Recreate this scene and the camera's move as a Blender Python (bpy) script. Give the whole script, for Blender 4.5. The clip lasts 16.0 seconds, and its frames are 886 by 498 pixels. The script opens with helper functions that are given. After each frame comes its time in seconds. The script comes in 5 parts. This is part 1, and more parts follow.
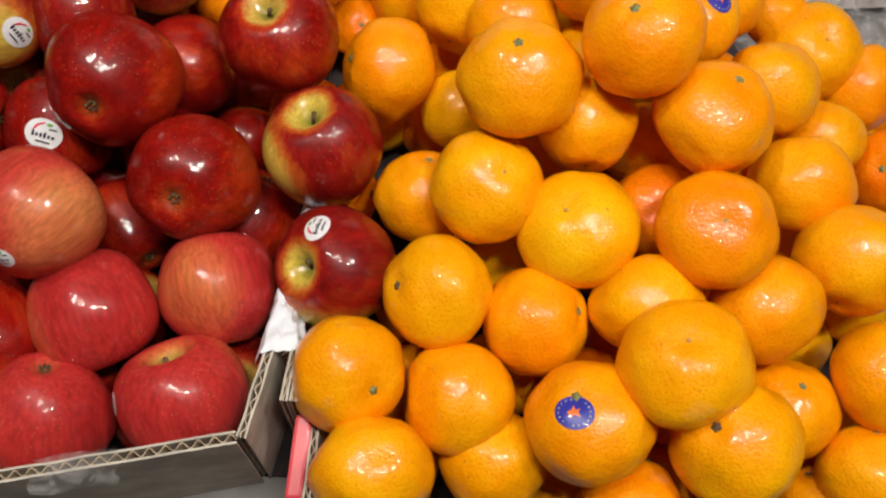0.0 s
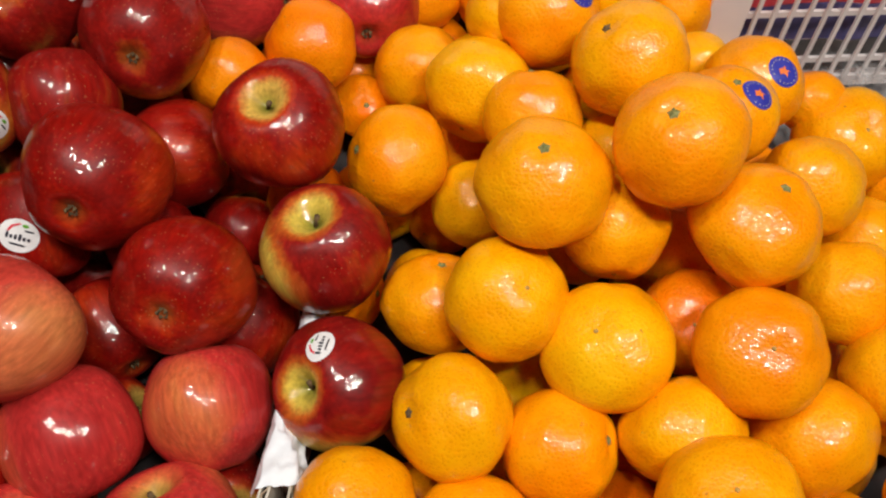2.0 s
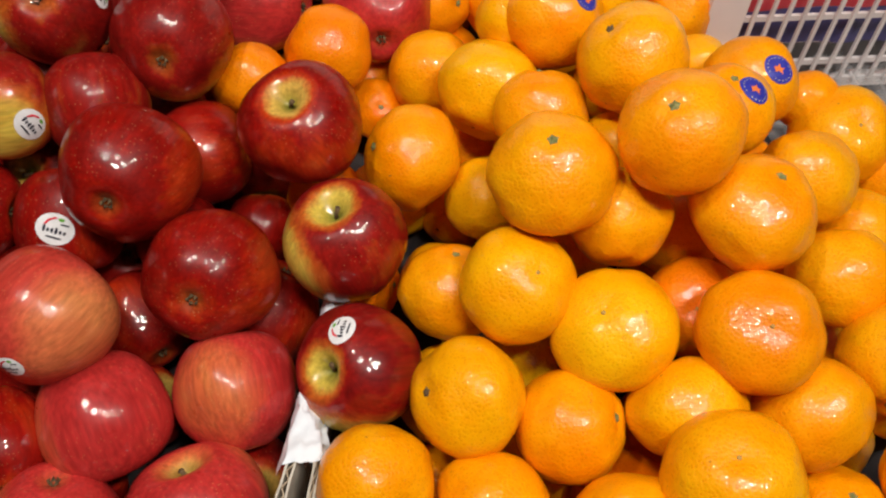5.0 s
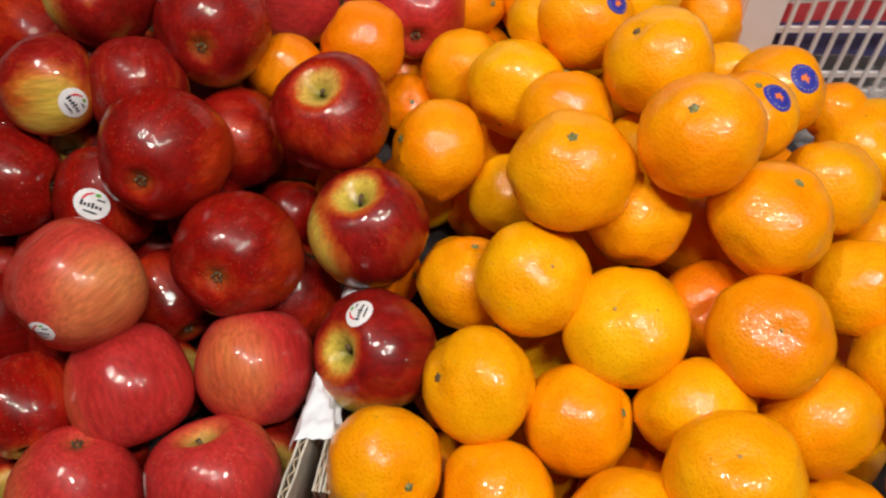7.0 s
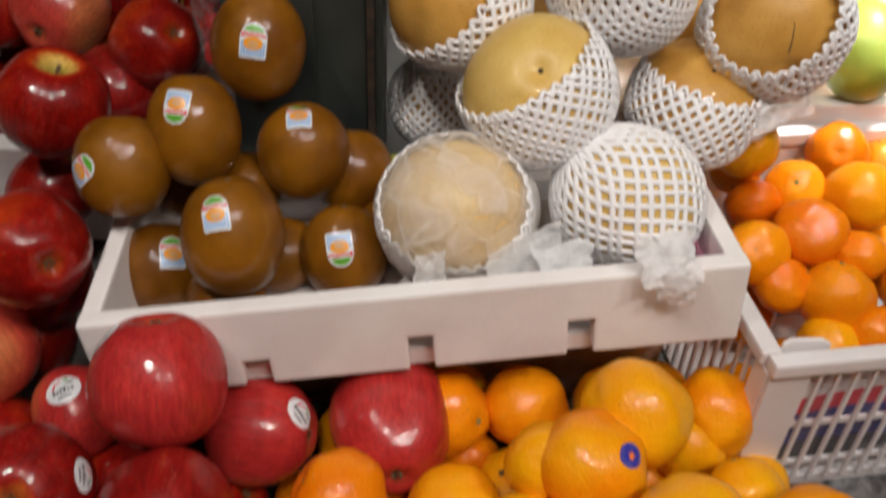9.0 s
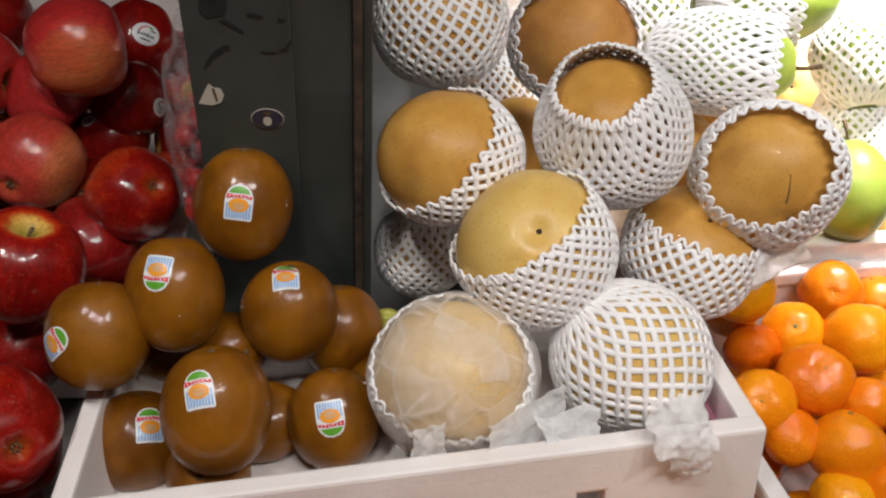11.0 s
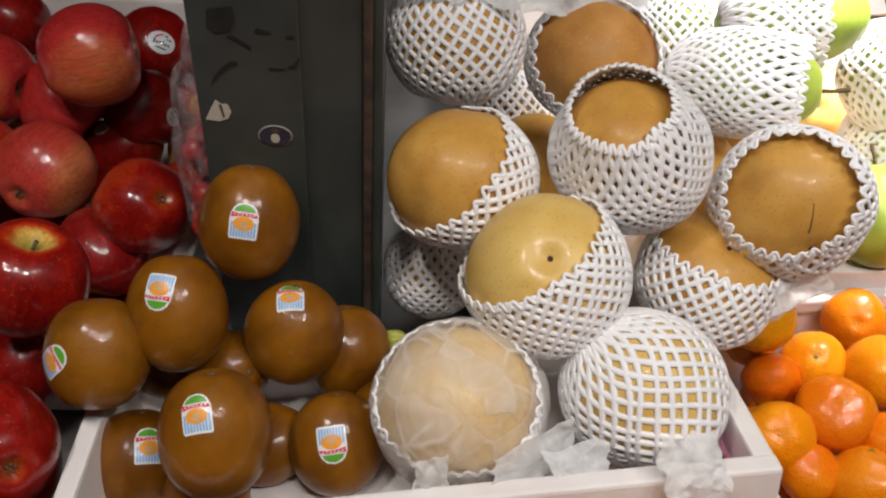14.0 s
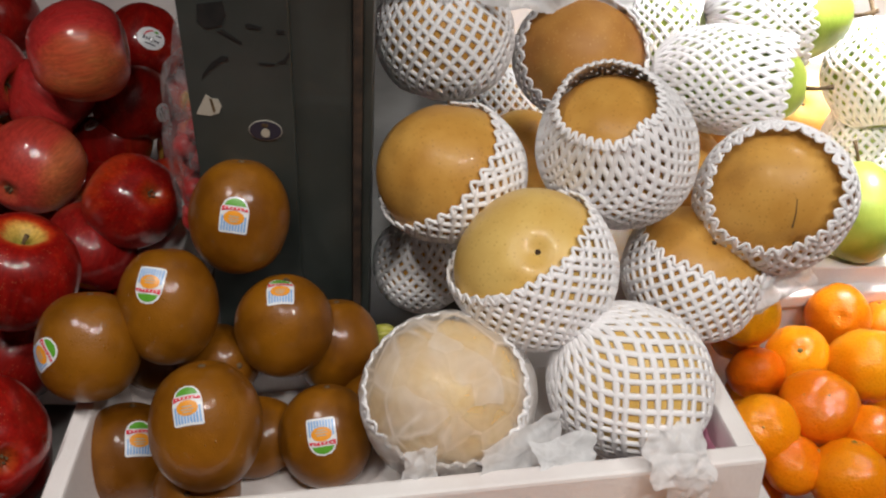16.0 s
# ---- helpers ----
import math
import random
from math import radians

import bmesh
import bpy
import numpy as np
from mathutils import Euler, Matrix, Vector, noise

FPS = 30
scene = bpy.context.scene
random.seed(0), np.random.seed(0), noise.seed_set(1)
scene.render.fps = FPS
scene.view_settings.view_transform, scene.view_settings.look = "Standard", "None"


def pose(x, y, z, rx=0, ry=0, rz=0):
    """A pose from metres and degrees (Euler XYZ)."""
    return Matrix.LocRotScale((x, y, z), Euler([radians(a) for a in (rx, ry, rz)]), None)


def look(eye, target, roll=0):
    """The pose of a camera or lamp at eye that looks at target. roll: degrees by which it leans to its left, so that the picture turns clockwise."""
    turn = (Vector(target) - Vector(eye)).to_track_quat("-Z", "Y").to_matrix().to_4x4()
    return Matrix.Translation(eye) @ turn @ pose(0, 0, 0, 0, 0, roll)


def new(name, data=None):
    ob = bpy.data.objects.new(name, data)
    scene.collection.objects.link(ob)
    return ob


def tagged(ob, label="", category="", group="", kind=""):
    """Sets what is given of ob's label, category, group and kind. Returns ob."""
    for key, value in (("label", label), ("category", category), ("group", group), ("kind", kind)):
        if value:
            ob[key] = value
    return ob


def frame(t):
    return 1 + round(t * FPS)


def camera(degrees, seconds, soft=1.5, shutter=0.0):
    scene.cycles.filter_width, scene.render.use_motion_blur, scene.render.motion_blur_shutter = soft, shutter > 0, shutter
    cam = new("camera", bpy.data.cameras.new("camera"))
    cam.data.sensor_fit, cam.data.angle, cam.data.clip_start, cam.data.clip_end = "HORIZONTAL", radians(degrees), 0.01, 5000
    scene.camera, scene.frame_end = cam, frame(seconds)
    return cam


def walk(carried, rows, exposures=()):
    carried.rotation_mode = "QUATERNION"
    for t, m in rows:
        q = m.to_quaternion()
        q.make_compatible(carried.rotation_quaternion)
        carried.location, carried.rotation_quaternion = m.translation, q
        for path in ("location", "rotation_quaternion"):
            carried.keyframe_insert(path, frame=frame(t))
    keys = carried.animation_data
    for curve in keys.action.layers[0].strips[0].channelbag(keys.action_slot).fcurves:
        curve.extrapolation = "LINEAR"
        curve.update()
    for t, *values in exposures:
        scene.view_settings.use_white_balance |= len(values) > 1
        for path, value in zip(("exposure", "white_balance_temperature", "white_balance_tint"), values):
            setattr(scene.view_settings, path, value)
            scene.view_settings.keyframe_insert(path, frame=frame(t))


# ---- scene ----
cam = camera(53.0, 16.0, soft=2.2, shutter=0.6)
# seconds, eye, point looked at, roll
PATH = [
    (0, (0.0000, 0.0000, 1.3000), (0.0128, 0.1930, 0.8937), 6.25),
    (0.5, (-0.0012, 0.0155, 1.2923), (0.0129, 0.2102, 0.8868), 6.61),
    (1, (-0.0050, 0.0370, 1.2846), (0.0104, 0.2343, 0.8804), 6.87),
    (1.5, (-0.0073, 0.0579, 1.2812), (0.0107, 0.2577, 0.8784), 7.43),
    (2, (-0.0136, 0.0607, 1.2818), (0.0038, 0.2629, 0.8802), 7.49),
    (2.5, (-0.0207, 0.0552, 1.2847), (-0.0001, 0.2584, 0.8837), 7.95),
    (3, (-0.0223, 0.0456, 1.2883), (-0.0009, 0.2479, 0.8869), 7.94),
    (3.5, (-0.0225, 0.0457, 1.2913), (-0.0014, 0.2462, 0.8890), 7.69),
    (4, (-0.0209, 0.0452, 1.2914), (-0.0029, 0.2485, 0.8904), 6.99),
    (6.5, (-0.0145, 0.0230, 1.3024), (-0.0084, 0.2387, 0.9075), 4.97),
    (7, (-0.0076, 0.0245, 1.3021), (-0.0131, 0.2367, 0.9053), 4.15),
    (7.5, (-0.0084, 0.0418, 1.3095), (-0.0236, 0.2627, 0.9178), 2.53),
    (8, (-0.0185, 0.0950, 1.3110), (-0.0262, 0.3411, 0.9344), 2.77),
    (8.5, (-0.0301, 0.1478, 1.3194), (-0.0184, 0.4151, 0.9576), 4.61),
    (9, (-0.0473, 0.1893, 1.3289), (-0.0252, 0.4803, 0.9864), 4.36),
    (9.5, (-0.0566, 0.2077, 1.3328), (-0.0216, 0.5192, 1.0099), 4.48),
    (10, (-0.0622, 0.2154, 1.3356), (-0.0222, 0.5381, 1.0245), 4.24),
    (12.5, (-0.0573, 0.2501, 1.3297), (-0.0250, 0.5810, 1.0265), 5.66),
    (13, (-0.0542, 0.2530, 1.3313), (-0.0242, 0.5832, 1.0271), 5.17),
    (13.5, (-0.0536, 0.2508, 1.3307), (-0.0267, 0.5810, 1.0261), 4.77),
    (14, (-0.0539, 0.2474, 1.3331), (-0.0272, 0.5778, 1.0288), 4.67),
    (14.5, (-0.0547, 0.2475, 1.3313), (-0.0270, 0.5788, 1.0280), 4.79),
    (15, (-0.0523, 0.2477, 1.3324), (-0.0246, 0.5784, 1.0284), 4.85),
    (15.5, (-0.0522, 0.2449, 1.3334), (-0.0229, 0.5752, 1.0292), 5.07),
    (16, (-0.0541, 0.2416, 1.3342), (-0.0218, 0.5717, 1.0300), 5.36),
]
EXPOSURES = [(0, -0.03, 6500, 10), (7.8, -0.03, 6500, 10), (9.4, -0.58, 6200, 10), (10, -0.46, 6150, 10), (12.5, -0.52, 6150, 10), (16, -0.50, 6150, 10)]
walk(cam, [(t, look(eye, target, roll)) for t, eye, target, roll in PATH], EXPOSURES)

# ---- light: the market hall's lamps above the stall ----
world = bpy.data.worlds.new("hall")
scene.world = world
world.use_nodes = True
world.node_tree.nodes["Background"].inputs[0].default_value = (1.0, 0.93, 0.86, 1)
world.node_tree.nodes["Background"].inputs[1].default_value = 0.008


def lamp(name, eye, target, watts, sx, sy, color):
    data = bpy.data.lights.new(name, "AREA")
    data.shape, data.size, data.size_y = "RECTANGLE", sx, sy
    data.energy, data.color = watts, color
    ob = new(name, data)
    ob.matrix_world = look(eye, target)
    return ob


for lx, ly, watts in ((-0.50, 0.34, 6.0), (-0.12, 0.14, 5.0), (0.24, -0.02, 6.4), (0.56, 0.16, 6.4)):
    lamp("hall_lamp", (lx, ly, 2.12), (lx * 0.4, 0.35, 0.9), watts, 0.20, 0.07, (1.0, 0.93, 0.84))
lamp("lamp_back", (0.46, 0.98, 1.75), (0.38, 0.92, 0.98), 4.6, 0.22, 0.22, (1.0, 0.97, 0.92)).data.spread = math.radians(42)



# ---- materials ----
def material(name, rough=0.5, metal=0.0, coat=0.0, spec=0.5):
    m = bpy.data.materials.new(name)
    m.use_nodes = True
    b = m.node_tree.nodes["Principled BSDF"]
    b.inputs["Roughness"].default_value = rough
    b.inputs["Metallic"].default_value = metal
    b.inputs["Coat Weight"].default_value = coat
    b.inputs["Coat Roughness"].default_value = 0.018
    b.inputs["Specular IOR Level"].default_value = spec
    return m, m.node_tree.nodes, m.node_tree.links, b


def node(nodes, kind, **inputs):
    n = nodes.new(kind)
    for k, v in inputs.items():
        n.inputs[k].default_value = v
    return n


def ramp(nodes, *stops):
    n = nodes.new("ShaderNodeValToRGB")
    e = n.color_ramp.elements
    while len(e) < len(stops):
        e.new(0.5)
    for el, (pos, c) in zip(e, stops):
        el.position, el.color = pos, (*c, 1)
    return n


def mix(nodes, links, fac, a, b, mode="MIX"):
    """A colour mix: fac, a and b are sockets or values."""
    n = nodes.new("ShaderNodeMix")
    n.data_type, n.blend_type = "RGBA", mode
    for s, v in ((n.inputs[0], fac), (n.inputs[6], a), (n.inputs[7], b)):
        if isinstance(v, (tuple, float, int)):
            s.default_value = (*v, 1) if isinstance(v, tuple) else v
        else:
            links.new(v, s)
    return n.outputs[2]


def grain(nodes, links, scale, detail=3.0, stretch=(1, 1, 1), offset=True):
    """Noise in the thing's own metres, shifted from thing to thing."""
    co = nodes.new("ShaderNodeTexCoord")
    mp = nodes.new("ShaderNodeMapping")
    mp.inputs["Scale"].default_value = stretch
    links.new(co.outputs["Object"], mp.inputs["Vector"])
    if offset:
        info = nodes.new("ShaderNodeObjectInfo")
        links.new(info.outputs["Random"], mp.inputs["Location"])
    n = node(nodes, "ShaderNodeTexNoise", Scale=scale, Detail=detail)
    links.new(mp.outputs["Vector"], n.inputs["Vector"])
    return n


def bump(nodes, links, b, height, strength, distance):
    n = node(nodes, "ShaderNodeBump", Strength=strength, Distance=distance)
    links.new(height, n.inputs["Height"])
    links.new(n.outputs["Normal"], b.inputs["Normal"])
    return n


def math_node(nodes, links, kind, a, b, c=None):
    n = nodes.new("ShaderNodeMath")
    n.operation = kind
    for s, v in zip(n.inputs, (a, b, c)):
        if v is None:
            continue
        if isinstance(v, (int, float)):
            s.default_value = v
        else:
            links.new(v, s)
    return n.outputs[0]


def citrus_skin(name, base, other, rough=0.36):
    m, N, L, b = material(name, rough, coat=0.5, spec=0.18)
    b.inputs["Coat Roughness"].default_value = 0.06
    n1 = grain(N, L, 28, 4)
    r1 = ramp(N, (0.34, base), (0.66, other))
    L.new(n1.outputs["Fac"], r1.inputs["Fac"])
    info = N.new("ShaderNodeObjectInfo")
    hsv = N.new("ShaderNodeHueSaturation")
    mr = node(N, "ShaderNodeMapRange", **{"To Min": 0.491, "To Max": 0.512})
    L.new(info.outputs["Random"], mr.inputs["Value"])
    L.new(mr.outputs[0], hsv.inputs["Hue"])
    L.new(r1.outputs["Color"], hsv.inputs["Color"])
    # darker oil glands in the paler peel
    co = N.new("ShaderNodeTexCoord")
    v = node(N, "ShaderNodeTexVoronoi", Scale=560.0)
    L.new(co.outputs["Object"], v.inputs["Vector"])
    r3 = ramp(N, (0.10, (0.82, 0.70, 0.6)), (0.42, (1, 1, 1)))
    L.new(v.outputs["Distance"], r3.inputs["Fac"])
    col = mix(N, L, 0.8, hsv.outputs["Color"], r3.outputs["Color"], "MULTIPLY")
    # small brown marks and dull scuffed patches
    n2 = grain(N, L, 190, 2)
    r2 = ramp(N, (0.73, (0, 0, 0)), (0.79, (0.8, 0.8, 0.8)))
    L.new(n2.outputs["Fac"], r2.inputs["Fac"])
    col = mix(N, L, r2.outputs["Color"], col, (0.40, 0.15, 0.02))
    n4 = grain(N, L, 42, 6)
    r4 = ramp(N, (0.66, (0, 0, 0)), (0.80, (0.45, 0.45, 0.45)))
    L.new(n4.outputs["Fac"], r4.inputs["Fac"])
    col = mix(N, L, r4.outputs["Color"], col, (0.66, 0.34, 0.10))
    L.new(col, b.inputs["Base Color"])
    wax = node(N, "ShaderNodeMapRange", **{"To Min": rough - 0.10, "To Max": rough + 0.16})
    L.new(n1.outputs["Fac"], wax.inputs["Value"])
    L.new(wax.outputs[0], b.inputs["Roughness"])
    # pores and soft dents
    soft = grain(N, L, 55, 2)
    fine = grain(N, L, 260, 2)
    h = math_node(N, L, "MULTIPLY_ADD", v.outputs["Distance"], 0.26, soft.outputs["Fac"])
    h = math_node(N, L, "MULTIPLY_ADD", fine.outputs["Fac"], 0.20, h)
    bump(N, L, b, h, 0.42, 0.0022)
    glint = math_node(N, L, "MULTIPLY_ADD", v.outputs["Distance"], 0.55, h)
    pores = node(N, "ShaderNodeBump", Strength=0.17, Distance=0.0016)
    L.new(glint, pores.inputs["Height"])
    L.new(pores.outputs["Normal"], b.inputs["Coat Normal"])
    b.inputs["Subsurface Weight"].default_value = 0.06
    b.inputs["Subsurface Radius"].default_value = (0.004, 0.0015, 0.0005)
    b.inputs["Subsurface Scale"].default_value = 0.5
    return m


def apple_skin(name, deep_red, red, mid, blush, streaks, patches, side, hollow_pale, base=0.12):
    """Red skin with streaks along the apple, yellow round the hollow and on the side that faces local +x."""
    m, N, L, b = material(name, 0.30, coat=0.6, spec=0.22)
    b.inputs["Coat Roughness"].default_value = 0.03
    co = N.new("ShaderNodeTexCoord")
    sep = N.new("ShaderNodeSeparateXYZ")
    L.new(co.outputs["Object"], sep.inputs[0])
    streak = grain(N, L, 80, 6, (1.5, 1.5, 0.24))
    patch = grain(N, L, 22, 4)
    # distance from the stem's axis, short in the hollow
    length = N.new("ShaderNodeVectorMath")
    length.operation = "LENGTH"
    flat = N.new("ShaderNodeCombineXYZ")
    L.new(sep.outputs[0], flat.inputs[0])
    L.new(sep.outputs[1], flat.inputs[1])
    L.new(flat.outputs[0], length.inputs[0])
    hollow = node(N, "ShaderNodeMapRange", **{"From Min": 0.019, "From Max": 0.007, "To Min": 0.0, "To Max": hollow_pale})
    L.new(length.outputs["Value"], hollow.inputs["Value"])
    upper = node(N, "ShaderNodeMapRange", **{"From Min": -0.012, "From Max": 0.010, "To Min": 0.25, "To Max": 1.0})
    L.new(sep.outputs[2], upper.inputs["Value"])
    top = math_node(N, L, "MULTIPLY", hollow.outputs[0], upper.outputs[0])
    cheek = node(N, "ShaderNodeMapRange", **{"From Min": 0.010, "From Max": 0.032, "To Min": 0.0, "To Max": side})
    cheek.interpolation_type = "SMOOTHSTEP"
    L.new(sep.outputs[0], cheek.inputs["Value"])
    v = math_node(N, L, "MULTIPLY_ADD", streak.outputs["Fac"], streaks, base - 0.5 * streaks - 0.5 * patches)
    v = math_node(N, L, "MULTIPLY_ADD", patch.outputs["Fac"], patches, v)
    v = math_node(N, L, "ADD", v, top)
    v = math_node(N, L, "ADD", v, cheek.outputs[0])
    r = ramp(N, (0.0, deep_red), (0.24, red), (0.46, mid), (0.72, blush))
    L.new(v, r.inputs["Fac"])
    deep = node(N, "ShaderNodeMapRange", **{"From Min": 0.0085, "From Max": 0.002, "To Min": 0.0, "To Max": 0.9})
    L.new(length.outputs["Value"], deep.inputs["Value"])
    green = math_node(N, L, "MULTIPLY", deep.outputs[0], upper.outputs[0])
    skin_col = mix(N, L, green, r.outputs["Color"], (0.22, 0.22, 0.03))
    # faint pale dots, unevenly strewn
    dots_at = node(N, "ShaderNodeTexVoronoi", Scale=430.0)
    L.new(co.outputs["Object"], dots_at.inputs["Vector"])
    dots = ramp(N, (0.09, (0.30, 0.30, 0.30)), (0.19, (0, 0, 0)))
    L.new(dots_at.outputs["Distance"], dots.inputs["Fac"])
    where = ramp(N, (0.36, (0, 0, 0)), (0.54, (1, 1, 1)))
    L.new(patch.outputs["Fac"], where.inputs["Fac"])
    spots = math_node(N, L, "MULTIPLY", dots.outputs["Color"], where.outputs["Color"])
    fine = grain(N, L, 300, 2, (1.6, 1.6, 0.2))
    r3 = ramp(N, (0.3, (0.72, 0.72, 0.72)), (0.75, (1.15, 1.15, 1.15)))
    L.new(fine.outputs["Fac"], r3.inputs["Fac"])
    col = mix(N, L, 1.0, skin_col, r3.outputs["Color"], "MULTIPLY")
    col = mix(N, L, spots, col, (0.72, 0.36, 0.16))
    L.new(col, b.inputs["Base Color"])
    # uneven wax, with a fine crazing that breaks the shine
    wax = grain(N, L, 75, 4)
    mr = node(N, "ShaderNodeMapRange", **{"From Min": 0.3, "From Max": 0.7, "To Min": 0.26, "To Max": 0.52})
    L.new(wax.outputs["Fac"], mr.inputs["Value"])
    L.new(mr.outputs[0], b.inputs["Roughness"])
    bump(N, L, b, wax.outputs["Fac"], 0.16, 0.0014)
    craze = grain(N, L, 150, 2)
    h = math_node(N, L, "MULTIPLY_ADD", wax.outputs["Fac"], 0.8, craze.outputs["Fac"])
    rough_coat = node(N, "ShaderNodeBump", Strength=0.40, Distance=0.0012)
    L.new(h, rough_coat.inputs["Height"])
    L.new(rough_coat.outputs["Normal"], b.inputs["Coat Normal"])
    return m


def mottled(name, dark, light, scale, rough, bump_scale=0, strength=0.2, distance=0.001, stretch=(1, 1, 1), coat=0.0, metal=0.0, lo=0.35, hi=0.65):
    m, N, L, b = material(name, rough, metal, coat)
    n1 = grain(N, L, scale, 5, stretch)
    r1 = ramp(N, (lo, dark), (hi, light))
    L.new(n1.outputs["Fac"], r1.inputs["Fac"])
    L.new(r1.outputs["Color"], b.inputs["Base Color"])
    if bump_scale:
        n2 = grain(N, L, bump_scale, 3, stretch)
        bump(N, L, b, n2.outputs["Fac"], strength, distance)
    return m


def thin_sheet(name, color, clear, rough=0.25, scale=60, creases=0.0):
    """Clear or milky film, with wrinkles and whiter creases; light passes through it softly."""
    m, N, L, b = material(name, rough, spec=0.35)
    b.inputs["Base Color"].default_value = (*color, 1)
    n2 = grain(N, L, scale, 4)
    n2.inputs["Distortion"].default_value = 0.6
    bump(N, L, b, n2.outputs["Fac"], 0.4, 0.0015)
    soft = node(N, "ShaderNodeBsdfTranslucent", Color=(*color, 1))
    body = N.new("ShaderNodeMixShader")
    body.inputs[0].default_value = 0.4
    L.new(b.outputs[0], body.inputs[1])
    L.new(soft.outputs[0], body.inputs[2])
    tr = N.new("ShaderNodeBsdfTransparent")
    mx = N.new("ShaderNodeMixShader")
    r = node(N, "ShaderNodeMapRange", **{"From Min": 0.3, "From Max": 0.7, "To Min": max(0, clear - 0.2), "To Max": min(1, clear + 0.2)})
    L.new(n2.outputs["Fac"], r.inputs["Value"])
    fac = r.outputs[0]
    if creases:
        # crumpled facets: each of its own milkiness, with white folds between
        bend = grain(N, L, scale * 0.5, 2)
        add = N.new("ShaderNodeVectorMath")
        add.operation = "MULTIPLY_ADD"
        add.inputs[1].default_value = (0.016, 0.016, 0.016)
        co = N.new("ShaderNodeTexCoord")
        L.new(bend.outputs["Color"], add.inputs[0])
        L.new(co.outputs["Object"], add.inputs[2])
        cells = node(N, "ShaderNodeTexVoronoi", Scale=scale)
        folds = node(N, "ShaderNodeTexVoronoi", Scale=scale)
        folds.feature = "DISTANCE_TO_EDGE"
        for tex in (cells, folds):
            L.new(add.outputs[0], tex.inputs["Vector"])
        fold = node(N, "ShaderNodeMapRange", **{"From Min": 0.0, "From Max": 0.09, "To Min": 1.0 - creases, "To Max": 1.0})
        L.new(folds.outputs["Distance"], fold.inputs["Value"])
        tone = N.new("ShaderNodeSeparateColor")
        L.new(cells.outputs["Color"], tone.inputs[0])
        facet = node(N, "ShaderNodeMapRange", **{"To Min": 0.55, "To Max": 1.2})
        L.new(tone.outputs[0], facet.inputs["Value"])
        some = node(N, "ShaderNodeMapRange", **{"From Min": 0.44, "From Max": 0.60})
        L.new(bend.outputs["Fac"], some.inputs["Value"])
        fold_here = math_node(N, L, "ADD", math_node(N, L, "MULTIPLY", math_node(N, L, "SUBTRACT", fold.outputs[0], 1.0), some.outputs[0]), 1.0)
        fac = math_node(N, L, "MULTIPLY", math_node(N, L, "MULTIPLY", fac, fold_here), facet.outputs[0])
    L.new(fac, mx.inputs[0])
    L.new(body.outputs[0], mx.inputs[1])
    L.new(tr.outputs[0], mx.inputs[2])
    L.new(mx.outputs[0], N["Material Output"].inputs["Surface"])
    return m


SKIN = {
    "mandarin": citrus_skin("mandarin_skin", (0.87, 0.270, 0.0), (0.90, 0.385, 0.001)),
    "mandarin_yellow": citrus_skin("mandarin_skin_yellow", (0.89, 0.35, 0.0), (0.91, 0.47, 0.002)),
    "mandarin_deep": citrus_skin("mandarin_skin_deep", (0.83, 0.20, 0.0), (0.88, 0.29, 0.001)),
    "tangerine": citrus_skin("tangerine_skin", (0.74, 0.18, 0.0), (0.80, 0.26, 0.001), 0.30),
    "tangerine_yellow": citrus_skin("tangerine_skin_yellow", (0.84, 0.26, 0.0), (0.88, 0.36, 0.003), 0.30),
    "tangerine_deep": citrus_skin("tangerine_skin_deep", (0.64, 0.12, 0.0), (0.72, 0.18, 0.001), 0.30),
    "apple_dark": apple_skin("apple_skin_dark", (0.14, 0.0025, 0.002), (0.29, 0.006, 0.003), (0.48, 0.040, 0.006), (0.66, 0.40, 0.08), 0.46, 0.34, 0.20, 0.72, 0.15),
    "apple_pink": apple_skin("apple_skin_pink", (0.36, 0.014, 0.016), (0.54, 0.036, 0.032), (0.62, 0.13, 0.045), (0.62, 0.42, 0.10), 0.20, 0.26, 0.30, 0.46, 0.14),
    "apple_mixed": apple_skin("apple_skin_mixed", (0.16, 0.004, 0.004), (0.30, 0.009, 0.006), (0.52, 0.11, 0.015), (0.64, 0.46, 0.07), 0.50, 0.40, 0.62, 0.74, 0.15),
    "apple_light": apple_skin("apple_skin_light", (0.36, 0.02, 0.018), (0.54, 0.055, 0.035), (0.62, 0.17, 0.06), (0.66, 0.44, 0.12), 0.16, 0.34, 0.28, 0.5, 0.18),
    "kiwi": mottled("kiwi_skin", (0.150, 0.049, 0.001), (0.260, 0.095, 0.003), 38, 0.34, 900, 0.30, 0.0009, coat=0.12),
    "nashi": mottled("nashi_skin", (0.50, 0.245, 0.044), (0.61, 0.33, 0.072), 40, 0.42, 500, 0.2, 0.0008, coat=0.1),
    "nashi_pale": mottled("nashi_skin_pale", (0.67, 0.42, 0.11), (0.74, 0.50, 0.15), 40, 0.38, 500, 0.15, 0.0008, coat=0.15),
    "nashi_brown": mottled("nashi_skin_brown", (0.38, 0.16, 0.035), (0.56, 0.27, 0.06), 30, 0.5, 400, 0.25, 0.0008),
    "green": mottled("green_fruit_skin", (0.20, 0.30, 0.03), (0.42, 0.50, 0.08), 22, 0.4, 300, 0.3, 0.001, coat=0.1),
}
FOAM_NET = mottled("foam_net", (0.93, 0.90, 0.91), (0.97, 0.955, 0.96), 300, 0.7, 900, 0.15, 0.0005)
